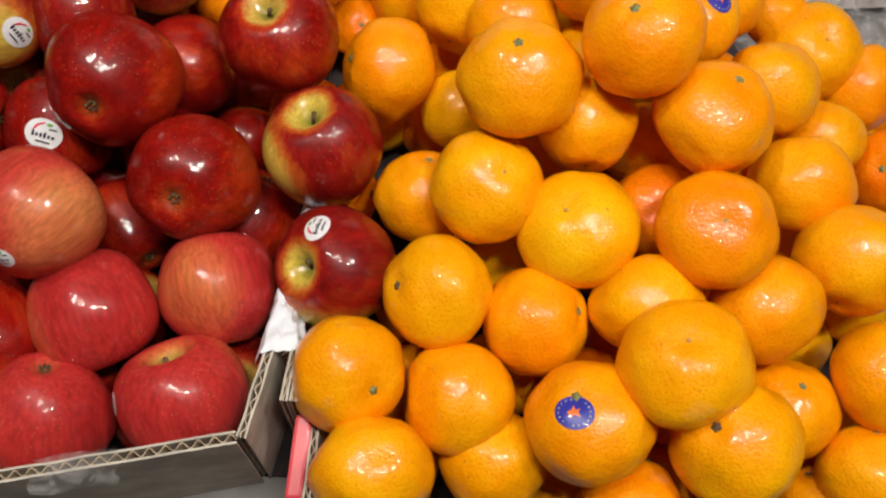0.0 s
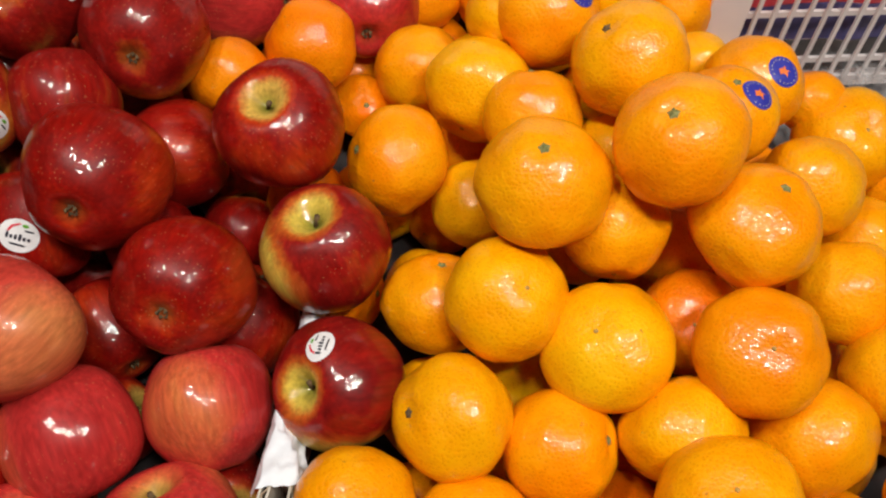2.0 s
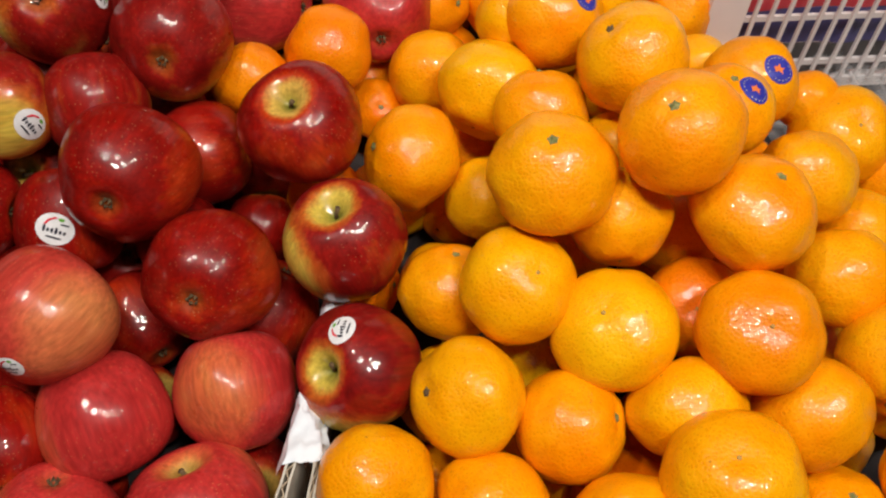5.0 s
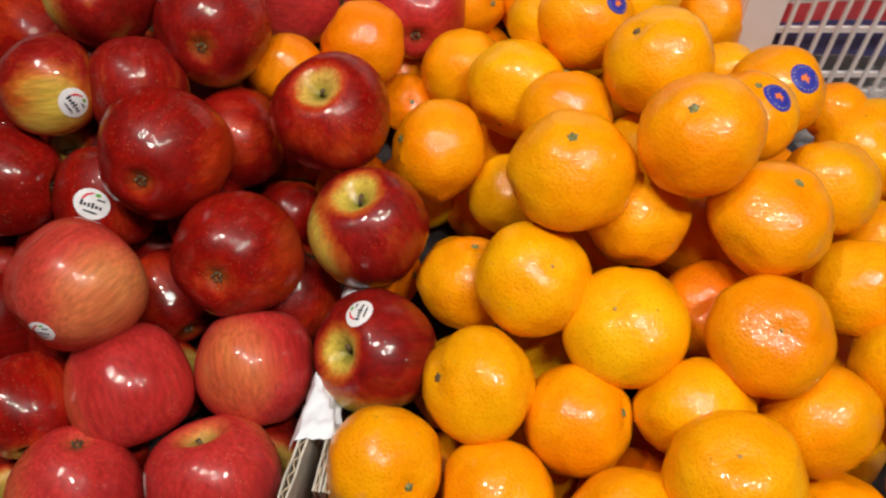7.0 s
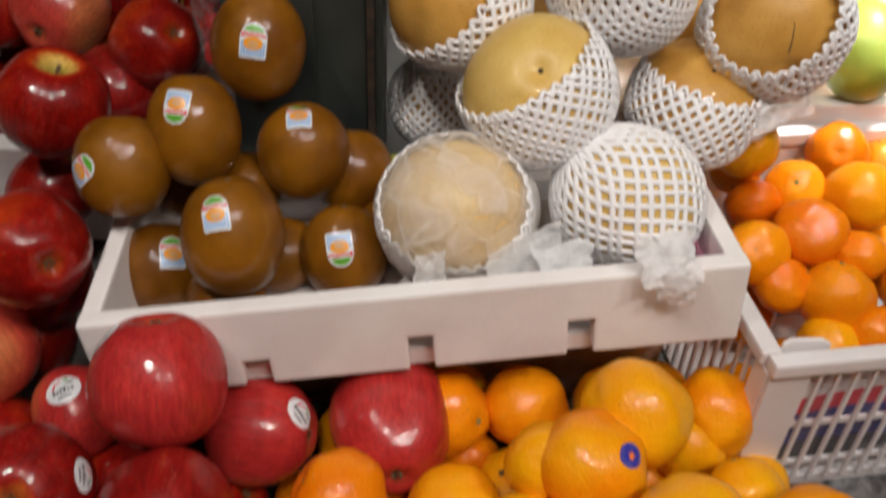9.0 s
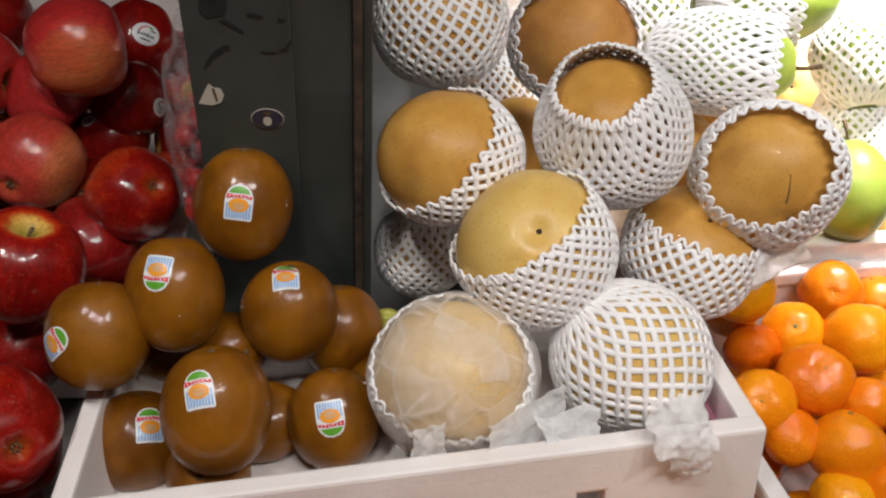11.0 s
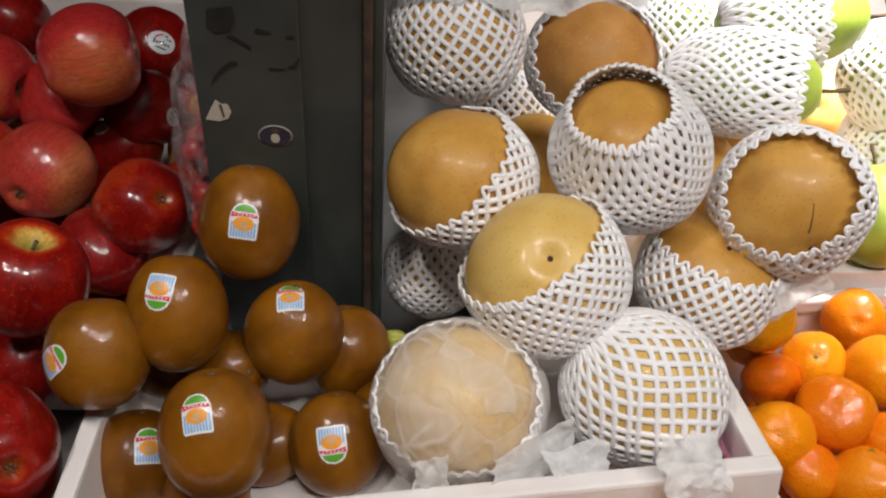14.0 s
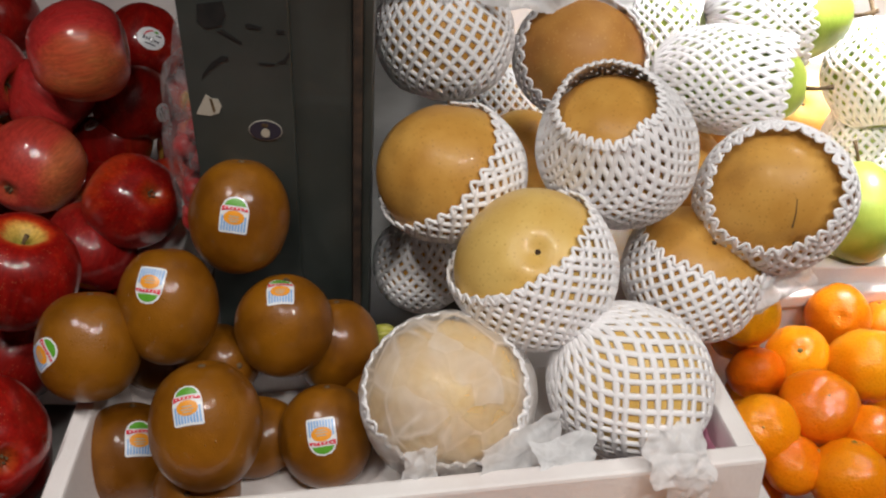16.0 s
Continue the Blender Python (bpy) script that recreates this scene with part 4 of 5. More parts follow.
mandarin_carton = empty("mandarin_carton", pose(0, 0, 0))
tagged(mandarin_carton, "brown corrugated carton with a red printed side, holding mandarins", "carton")
corrugated("side_wall", (-0.0560, 0.1180), (-0.0530, 0.1500), 0.766, 0.868, 0.0040, mandarin_carton)
corrugated("side_wall", (-0.0610, 0.1185), (-0.0580, 0.1500), 0.766, 0.866, 0.0040, mandarin_carton)
bm = plate([(0, 0), (0.042, 0), (0.042, 0.083), (0, 0.078)], 0.009, 0.002)
red = part("red_panel", bm, RED_PRINT, mandarin_carton, "glossy red printed panel")
red.matrix_world = Matrix.Translation((-0.0515, 0.0745, 0.766)) @ pose(0, 0, 0, 0, 0, 87)
corrugated("side_wall", (-0.0470, 0.0700), (-0.0455, 0.1180), 0.766, 0.846, 0.0045, mandarin_carton)
corrugated("front_wall", (-0.0460, 0.0640), (0.33, 0.0300), 0.766, 0.815, 0.0060, mandarin_carton)

# bottom coloured dark to stand in for shade in the gaps between mandarins
box_part("base", SHADED_BASE, mandarin_carton, -0.069, 0.30, 0.07, 0.50, 0.7662, 0.7705)


def draped(name, m, nx, ny, size, form, mat, label, thickness=0.0):
    """A sheet of nx by ny cells of the given size, bent by form(u, v) -> local point."""
    verts, faces = [], []
    for j in range(ny + 1):
        for i in range(nx + 1):
            verts.append(form(i / nx, j / ny))
    for j in range(ny):
        for i in range(nx):
            a = j * (nx + 1) + i
            faces.append((a, a + 1, a + nx + 2, a + nx + 1))
    ob = mesh_object(name, verts, faces, mat)
    ob.matrix_world = m
    tagged(ob, label, name.replace("_", " ").split()[-1])
    return ob


def liner_form(u, v):
    # folded over the carton's edge, hanging down on both sides; narrow where the apple presses on it
    left, right = 0.009, 0.010 - 0.014 * min(1.0, v * 3.0)
    across = (u - 0.5) * 0.042
    flat_part = max(-left, min(right, across))
    drop = abs(across - flat_part)
    wr = 0.0022 * noise.noise(Vector((u * 4, v * 9, 2.0))) + 0.0012 * noise.noise(Vector((u * 11, v * 22, 5.0)))
    return Vector((flat_part + math.copysign(0.25 * drop, across) + wr, v * 0.100 + 0.012 * (u - 0.5) * (1 - v) + wr, 0.0015 - 0.9 * drop - 0.022 * v + wr))


draped("paper_liner", pose(-0.0680, 0.144, 0.8660, 0, 0, -7), 30, 50, 0.06, liner_form, PAPER, "crumpled white paper liner folded over the carton's edge")


def crumple(seed, w, d, h):
    def form(u, v):
        p = Vector((u * 4 + seed, v * 4, seed * 0.7))
        edge = min(u, 1 - u, v, 1 - v) * 4
        return Vector(((u - 0.5) * w + 0.12 * w * noise.noise(p), (v - 0.5) * d + 0.12 * d * noise.noise(p + Vector((9, 3, 1))),
                       h * (0.6 * noise.noise(p * 0.9) + 0.16 * noise.noise(p * 2.2) + 0.35 * min(1, edge))))
    return form


draped("plastic_film", pose(-0.158, 0.080, 0.864, 12, 0, 10), 30, 22, 0.05, crumple(2.0, 0.040, 0.017, 0.010), FILM, "crumpled clear plastic film on the apple carton's edge")
draped("plastic_bag", pose(0.335, 0.400, 0.800, 0, -14, 20), 44, 44, 0.2, crumple(5.0, 0.17, 0.22, 0.045), FILM, "crumpled clear plastic bag lying beside the mandarins")
draped("plastic_bag", pose(0.300, 0.205, 0.862, 0, 30, 0), 34, 34, 0.1, crumple(8.0, 0.07, 0.10, 0.02), FILM, "crumpled clear plastic bag lying beside the mandarins")

# basket of tangerines
BX, BY, BZ = 0.40, 0.235, 0.128
basket = empty("plastic_basket", basis((0.1665, 0.4620, 0.913), (0.076, 0.010, 0.006), (-0.02, 0.16, 0.98)))
tagged(basket, "white slatted plastic basket full of tangerines", "basket")
box_part("rim", WHITE_PLASTIC, basket, 0.0, BX, -0.003, 0.008, -0.012, 0.0, bevel=0.0025)
box_part("rim", WHITE_PLASTIC, basket, -0.003, 0.0095, 0.0085, BY - 0.0095, -0.012, -0.0004, bevel=0.0025)
box_part("rim", WHITE_PLASTIC, basket, BX - 0.010, BX + 0.003, 0.0085, BY - 0.0095, -0.012, -0.0004, bevel=0.0025)
box_part("rim", WHITE_PLASTIC, basket, 0.0, BX, BY - 0.009, BY + 0.003, -0.012, 0.0, bevel=0.0025)
bm = bmesh.new()
box(bm, 0.001, 0.027, 0.000, 0.0025, -BZ, -0.0125)
box(bm, 0.000, 0.0025, 0.003, 0.018, -BZ, -0.0125)
part("corner_panel", bm, WHITE_PLASTIC, basket)
bm = plate([(0, -0.004), (0.030, -0.004), (0.030, 0.001), (0.024, 0.005), (0.004, 0.007), (0, 0.004)], 0.003, 0.001)
stack = part("stacking_tab", bm, WHITE_PLASTIC, basket)
stack.location = (0.009, 0.0095, 0.0)
for i in range(31):
    x = 0.034 + 0.0118 * i
    bm = bmesh.new()
    box(bm, x - 0.0013, x + 0.0013, 0.0004, 0.0026, -BZ + 0.008, -0.0128)
    part("slat", bm, WHITE_PLASTIC, basket)
for z, h in ((-0.064, 0.0042), (-0.104, 0.0042), (-BZ + 0.004, 0.009)):
    box_part("cross_bar", WHITE_PLASTIC, basket, 0.0275, BX - 0.001, 0.0030, 0.0056, z - h / 2, z + h / 2)
for i in range(16):
    y = 0.026 + 0.0118 * i
    box_part("slat", WHITE_PLASTIC, basket, 0.0004, 0.0026, y - 0.0013, y + 0.0013, -BZ + 0.008, -0.0128)
box_part("back_panel", WHITE_PLASTIC, basket, 0.002, BX - 0.002, BY - 0.004, BY - 0.001, -BZ, -0.0125)
box_part("side_panel", WHITE_PLASTIC, basket, BX - 0.004, BX - 0.001, 0.004, BY - 0.005, -BZ, -0.0125)
box_part("base", WHITE_PLASTIC, basket, 0.003, BX - 0.005, 0.006, BY - 0.005, -BZ, -BZ + 0.003)

bag = empty("printed_bag", basket.matrix_world)
tagged(bag, "printed paper bag with red and blue bands inside the basket", "bag")
for z0, z1, mat, lab in ((-0.048, -0.0135, WHITE_PLASTIC, "pinkish white band"), (-0.0635, -0.0485, RED_PRINT, "red band"), (-0.094, -0.064, ink("violet_print", (0.10, 0.09, 0.26)), "violet blue band"), (-0.122, -0.0945, ink("grey_print", (0.10, 0.09, 0.09)), "dark grey band")):
    bm = bmesh.new()
    rows = []
    for i in range(41):
        x = 0.028 + (BX - 0.04) * i / 40
        y = 0.0125 + 0.0035 * noise.noise(Vector((x * 40, z0 * 8, 0)))
        rows.append([bm.verts.new((x, y, z0)), bm.verts.new((x, y, z1)), bm.verts.new((x, y + 0.001, z1)), bm.verts.new((x, y + 0.001, z0))])
    for r0, r1 in zip(rows, rows[1:]):
        for k in range(4):
            bm.faces.new((r0[k], r1[k], r1[(k + 1) % 4], r0[(k + 1) % 4]))
    bmesh.ops.recalc_face_normals(bm, faces=bm.faces)
    part("printed_band", bm, mat, bag, lab)

# ---- the fruit in sight ----
# mandarins
mandarin(0.0484, 0.2806, 0.9212, 0.0328, (-0.13, 0.02, 0.99), squash=0.87, tone="mandarin")
mandarin(0.1089, 0.2936, 0.9436, 0.0316, (-0.38, -0.11, 0.92), squash=0.87, tone="mandarin")
mandarin(0.1523, 0.2670, 0.9152, 0.0320, (0.20, 0.24, 0.95), squash=0.87, tone="mandarin")
mandarin(0.0353, 0.2337, 0.8876, 0.0305, (-0.27, 0.16, -0.95), squash=0.87, tone="mandarin")
mandarin(0.0028, 0.2441, 0.8543, 0.0288, (0.04, 0.54, 0.84), squash=0.87, tone="mandarin")
mandarin(0.0846, 0.2125, 0.8837, 0.0319, (0.42, 0.03, -0.91), squash=0.87, tone="mandarin_yellow")
mandarin(0.1511, 0.2066, 0.9027, 0.0309, (0.14, 0.26, -0.96), squash=0.87, tone="mandarin_deep")
mandarin(0.0111, 0.1793, 0.8689, 0.0308, (-0.81, -0.13, 0.57), squash=0.87, tone="mandarin")
mandarin(0.0634, 0.1687, 0.8605, 0.0291, (0.80, 0.04, 0.60), squash=0.94, tone="mandarin")
mandarin(0.1206, 0.1765, 0.8740, 0.0300, (-0.30, 0.90, 0.30), squash=0.82, tone="mandarin")
mandarin(0.1302, 0.1366, 0.8987, 0.0322, (0.21, -0.10, -0.97), squash=0.87, tone="mandarin_yellow")
mandarin(0.1837, 0.1761, 0.8735, 0.0302, (-0.66, 0.75, 0.03), squash=0.91, tone="mandarin")
mandarin(-0.0317, 0.1351, 0.8621, 0.0303, (0.54, -0.52, 0.65), squash=0.87, tone="mandarin")
mandarin(0.0244, 0.1271, 0.8533, 0.0297, (0.99, 0.09, -0.11), squash=0.95, tone="mandarin")
mandarin(0.0878, 0.1119, 0.8751, 0.0314, (-0.41, 0.24, 0.88), squash=0.87, tone="mandarin", sticker=((-0.428, -0.073, 0.901), (0.248, 0.949, 0.195), 18.8))
mandarin(0.1575, 0.1038, 0.8790, 0.0319, (-0.59, 0.08, 0.81), squash=0.87, tone="mandarin")
mandarin(0.2003, 0.1324, 0.8441, 0.0274, (0.02, 0.24, 0.97), squash=0.87, tone="mandarin")
mandarin(-0.0165, 0.0868, 0.8566, 0.0308, (-0.21, 0.97, -0.12), squash=0.86, tone="mandarin_yellow")
mandarin(0.0443, 0.0995, 0.8388, 0.0275, (-0.15, 0.97, 0.17), squash=0.95, tone="mandarin")
mandarin(0.1139, 0.0762, 0.8418, 0.0279, (0.33, 0.89, 0.30), squash=0.95, tone="mandarin")
mandarin(0.2353, 0.2062, 0.8756, 0.0309, (0.45, 0.89, 0.12), squash=0.95, tone="mandarin")
mandarin(0.2502, 0.1473, 0.8596, 0.0300, (0.84, 0.22, 0.50), squash=0.95, tone="mandarin")
mandarin(0.2436, 0.1002, 0.8406, 0.0285, (-0.07, 0.79, 0.61), squash=0.87, tone="mandarin")
mandarin(0.2226, 0.0867, 0.8117, 0.0248, (-0.28, 0.78, 0.57), squash=0.87, tone="mandarin")
mandarin(0.2129, 0.2526, 0.8748, 0.0287, (0.15, 0.85, 0.51), squash=0.95, tone="mandarin")
mandarin(0.2401, 0.2956, 0.8523, 0.0264, (-0.62, 0.79, 0.01), squash=0.95, tone="mandarin")
mandarin(0.1981, 0.3086, 0.8861, 0.0273, (0.83, 0.47, 0.29), squash=0.95, tone="mandarin")
mandarin(0.2411, 0.3615, 0.8557, 0.0317, (-0.01, 0.34, -0.94), squash=0.87, tone="mandarin")
mandarin(0.2769, 0.3456, 0.8408, 0.0290, (0.96, -0.28, -0.05), squash=0.84, tone="mandarin")
mandarin(0.2889, 0.2865, 0.8390, 0.0269, (-0.65, -0.34, 0.68), squash=0.87, tone="mandarin_deep")
mandarin(0.1320, 0.2875, 0.8536, 0.0253, (-0.05, 0.92, 0.39), squash=0.95, tone="mandarin_deep")
mandarin(0.0891, 0.2746, 0.8910, 0.0280, (0.00, 0.98, 0.20), squash=0.95, tone="mandarin")
mandarin(0.0232, 0.3096, 0.8467, 0.0258, (-0.30, 0.86, 0.41), squash=0.95, tone="mandarin_yellow")
mandarin(-0.0224, 0.3261, 0.8616, 0.0308, (-0.85, -0.13, 0.52), squash=0.87, tone="mandarin")
mandarin(0.0493, 0.3404, 0.8889, 0.0270, (-0.13, 0.74, 0.66), squash=0.95, tone="mandarin")
mandarin(0.0221, 0.3700, 0.8701, 0.0331, (0.37, 0.90, 0.22), squash=0.84, tone="mandarin_yellow")
mandarin(-0.0121, 0.4066, 0.8383, 0.0282, (-0.56, 0.82, 0.10), squash=0.95, tone="mandarin")
mandarin(-0.0481, 0.3945, 0.8150, 0.0206, (0.21, -0.55, 0.81), squash=0.87, tone="mandarin_deep")
mandarin(0.0574, 0.4083, 0.8934, 0.0307, (0.73, 0.54, 0.42), squash=0.95, tone="mandarin", sticker=((0.522, -0.227, 0.822), (-0.424, 0.768, 0.481), 15.4))
mandarin(0.0941, 0.3556, 0.9247, 0.0307, (-0.65, 0.09, 0.75), squash=0.87, tone="mandarin")
mandarin(0.1469, 0.3343, 0.9099, 0.0269, (-0.07, 0.18, 0.98), squash=0.87, tone="mandarin", sticker=((0.338, -0.118, 0.934), (0.585, 0.804, -0.110), 17.0))
mandarin(0.1719, 0.3690, 0.8923, 0.0280, (0.19, 0.96, -0.22), squash=0.95, tone="mandarin", sticker=((0.236, -0.345, 0.908), (0.568, 0.808, 0.160), 18.2))
mandarin(0.2205, 0.3828, 0.8622, 0.0199, (-0.16, 0.96, 0.24), squash=0.90, tone="mandarin")
mandarin(0.1538, 0.4707, 0.8432, 0.0284, (0.97, -0.24, 0.03), squash=0.91, tone="mandarin")
mandarin(0.0880, 0.4415, 0.8902, 0.0314, (0.79, 0.61, -0.10), squash=0.95, tone="mandarin")
mandarin(-0.0159, 0.4715, 0.8377, 0.0277, (0.75, -0.49, 0.44), squash=0.93, tone="mandarin_deep")
mandarin(0.0352, 0.4805, 0.8301, 0.0278, (0.19, 0.74, 0.65), squash=0.95, tone="mandarin_deep")
mandarin(0.0351, 0.4125, 0.8867, 0.0231, (0.05, 0.99, 0.11), squash=0.95, tone="mandarin")
mandarin(0.1359, 0.4545, 0.8316, 0.0245, (-0.18, 0.98, 0.03), squash=0.95, tone="mandarin")
mandarin(0.1549, 0.4116, 0.8541, 0.0222, (-0.26, 0.86, 0.44), squash=0.87, tone="mandarin")
mandarin(-0.0783, 0.4052, 0.8582, 0.0280, (0.85, -0.23, -0.48), squash=0.95, tone="mandarin_deep")
mandarin(-0.1231, 0.3782, 0.8565, 0.0243, (-0.05, 0.92, 0.39), squash=0.95, tone="mandarin_deep")

# tangerines in the basket
tangerine(0.2895, 0.6857, 0.8685, 0.0234, (0.41, 0.69, -0.59), squash=0.85, tone="tangerine_deep")
tangerine(0.2446, 0.6445, 0.8695, 0.0221, (-0.35, -0.44, 0.82), squash=0.85, tone="tangerine_yellow")
tangerine(0.2860, 0.6293, 0.8772, 0.0271, (0.12, 0.65, 0.75), squash=0.95, tone="tangerine")
tangerine(0.2390, 0.5935, 0.8772, 0.0259, (0.06, 0.23, -0.97), squash=0.85, tone="tangerine_deep")
tangerine(0.2118, 0.6314, 0.8641, 0.0204, (-0.05, 0.95, 0.32), squash=0.88, tone="tangerine_deep")
tangerine(0.1967, 0.5776, 0.8742, 0.0228, (0.36, 0.50, -0.78), squash=0.85, tone="tangerine_yellow")
tangerine(0.2465, 0.5463, 0.8660, 0.0250, (0.08, 0.65, 0.75), squash=0.95, tone="tangerine")
tangerine(0.2685, 0.5749, 0.8749, 0.0195, (0.06, 0.82, 0.57), squash=0.90, tone="tangerine")
tangerine(0.2140, 0.5591, 0.8621, 0.0200, (0.74, 0.05, 0.67), squash=0.95, tone="tangerine")
tangerine(0.2682, 0.5197, 0.8575, 0.0215, (-0.14, 0.96, -0.22), squash=0.82, tone="tangerine")
tangerine(0.2074, 0.6688, 0.8629, 0.0187, (0.36, 0.92, 0.14), squash=0.95, tone="tangerine")
tangerine(0.3343, 0.6892, 0.8542, 0.0216, (-0.34, 0.56, 0.76), squash=0.89, tone="tangerine")
tangerine(0.3055, 0.5613, 0.8639, 0.0228, (0.86, 0.50, -0.08), squash=0.95, tone="tangerine")
tangerine(0.2377, 0.5185, 0.8530, 0.0201, (0.22, 0.58, 0.79), squash=0.84, tone="tangerine_yellow")

# apples in the carton
apple(-0.1705, 0.2853, 0.8930, 0.0365, (0.07, 0.88, -0.47), squash=0.92, tone="apple_dark", pale=(0.8, -0.5, 0.0))
apple(-0.0829, 0.3249, 0.8889, 0.0344, (-0.24, -0.10, 0.97), squash=0.92, tone="apple_dark")
apple(-0.0553, 0.2644, 0.8684, 0.0338, (-0.25, 0.19, 0.93), squash=0.92, tone="apple_mixed", pale=(-0.85, -0.25, 0.35))
apple(-0.1250, 0.2395, 0.8702, 0.0353, (0.09, 0.78, -0.62), squash=0.92, tone="apple_dark", pale=(0.7, -0.3, 0.0))
apple(-0.0435, 0.1976, 0.8543, 0.0333, (-0.63, -0.34, 0.69), squash=0.92, tone="apple_mixed", sticker=((-0.280, 0.267, 0.922), (-0.941, 0.117, -0.319), 16.9), pale=(-0.4, -0.85, 0.0))
apple(-0.2007, 0.2074, 0.8799, 0.0349, (0.53, 0.85, -0.06), squash=0.92, tone="apple_light", sticker=((-0.123, -0.918, 0.377), (-0.217, 0.396, 0.892), 14.7), pale=(0.1, -0.85, 0.3))
apple(-0.1735, 0.1701, 0.8427, 0.0337, (0.35, -0.82, -0.45), squash=0.95, tone="apple_pink")
apple(-0.1091, 0.1871, 0.8406, 0.0327, (-0.25, 0.90, 0.35), squash=0.96, tone="apple_pink", pale=(0.1, -0.95, 0.1))
apple(-0.1895, 0.1148, 0.8347, 0.0340, (-0.11, -0.62, -0.78), squash=0.91, tone="apple_pink")
apple(-0.1188, 0.1245, 0.8383, 0.0345, (-0.27, 0.65, 0.71), squash=0.90, tone="apple_pink", sticker=((-0.857, -0.236, 0.458), (0.513, -0.309, 0.801), 11.9), pale=(0.0, 0.85, 0.5))
apple(-0.1481, 0.3299, 0.8477, 0.0310, (0.97, 0.24, 0.04), squash=0.95, tone="apple_dark")
apple(-0.2129, 0.2786, 0.8520, 0.0303, (0.16, -0.81, -0.57), squash=1.00, tone="apple_dark", sticker=((0.125, -0.628, 0.769), (0.241, 0.771, 0.590), 20.5))
apple(-0.1634, 0.3774, 0.8918, 0.0352, (-0.06, 0.89, -0.46), squash=0.92, tone="apple_mixed", pale=(0.0, 0.5, -0.8))
apple(-0.2010, 0.3361, 0.8810, 0.0298, (-0.20, 0.89, 0.41), squash=0.95, tone="apple_mixed", pale=(0.5, -0.3, -0.8))
apple(-0.2484, 0.3273, 0.8889, 0.0295, (0.95, 0.30, -0.08), squash=0.90, tone="apple_mixed", sticker=((0.767, -0.572, 0.292), (0.586, 0.809, 0.045), 18.8))
apple(-0.2312, 0.3883, 0.9028, 0.0329, (-0.11, 0.57, -0.81), squash=0.92, tone="apple_mixed", sticker=((0.954, 0.141, 0.263), (0.222, 0.252, -0.942), 17.7), pale=(-0.3, -0.6, 0.6))
apple(-0.1289, 0.4581, 0.8396, 0.0343, (-0.98, 0.18, -0.12), squash=0.95, tone="apple_pink", sticker=((0.748, -0.048, 0.662), (0.394, 0.835, -0.384), 19.7))
apple(-0.0499, 0.4598, 0.8456, 0.0376, (-0.10, 0.99, -0.14), squash=1.10, tone="apple_pink")
apple(-0.1741, 0.4453, 0.9163, 0.0371, (0.03, -0.66, -0.75), squash=0.92, tone="apple_pink", sticker=((-0.723, 0.327, 0.608), (-0.351, 0.584, -0.732), 19.2))
apple(-0.2415, 0.4702, 0.8371, 0.0278, (0.00, 0.95, 0.31), squash=1.00, tone="apple_pink", sticker=((-0.104, -0.026, 0.994), (-0.398, 0.917, -0.017), 20.7))
apple(-0.2583, 0.5233, 0.9282, 0.0342, (-0.65, 0.67, -0.37), squash=0.92, tone="apple_dark")
apple(-0.3038, 0.5044, 0.8489, 0.0317, (-0.45, 0.45, 0.77), squash=0.96, tone="apple_light")
apple(-0.2711, 0.2832, 0.8521, 0.0341, (-1.00, 0.08, -0.05), squash=0.90, tone="apple_dark")
apple(-0.2247, 0.1539, 0.8434, 0.0266, (0.45, -0.88, -0.15), squash=1.00, tone="apple_dark")
apple(-0.1719, 0.2359, 0.8128, 0.0285, (-0.57, 0.82, -0.09), squash=0.95, tone="apple_dark")
apple(-0.1130, 0.3033, 0.8071, 0.0225, (-0.05, 0.96, 0.29), squash=0.96, tone="apple_dark")
apple(-0.1010, 0.2931, 0.7701, 0.0246, (0.58, -0.65, -0.49), squash=0.96, tone="apple_dark")

# apples in the tray behind the post
apple(-0.2733, 0.6386, 0.9377, 0.0361, (0.25, 0.23, 0.94), squash=0.92, tone="apple_dark", group="apples in the back tray")
apple(-0.2877, 0.8551, 0.9646, 0.0391, (0.96, 0.25, 0.10), squash=0.94, tone="apple_pink", group="apples in the back tray")
apple(-0.2729, 0.9739, 0.9065, 0.0347, (-0.06, -0.79, -0.61), squash=0.96, tone="apple_dark", sticker=((0.407, -0.746, 0.527), (0.301, 0.654, 0.694), 23.6), group="apples in the back tray")
apple(-0.2688, 0.8959, 0.8885, 0.0344, (-0.22, 0.74, 0.64), squash=0.93, tone="apple_dark", sticker=((0.873, -0.463, 0.150), (0.450, 0.886, 0.115), 17.5), group="apples in the back tray")
apple(-0.3291, 0.8791, 0.9069, 0.0362, (0.73, -0.25, -0.63), squash=0.90, tone="apple_pink", group="apples in the back tray")
apple(-0.3162, 0.7860, 0.9054, 0.0367, (0.27, 0.96, -0.04), squash=0.90, tone="apple_light", sticker=((0.942, 0.336, -0.010), (0.001, 0.027, 1.000), 12.7), group="apples in the back tray", pale=(0.75, -0.5, -0.1))
apple(-0.2866, 0.8854, 0.8559, 0.0331, (-0.08, 0.47, 0.88), squash=0.90, tone="apple_dark", sticker=((-0.389, -0.338, 0.857), (-0.199, 0.939, 0.280), 15.8), group="apples in the back tray")
apple(-0.2290, 0.7378, 0.9152, 0.0343, (-0.61, 0.47, -0.64), squash=0.92, tone="apple_dark", group="apples in the back tray")
apple(-0.2645, 0.7267, 0.8793, 0.0338, (-0.13, -0.81, -0.56), squash=0.92, tone="apple_mixed", group="apples in the back tray")
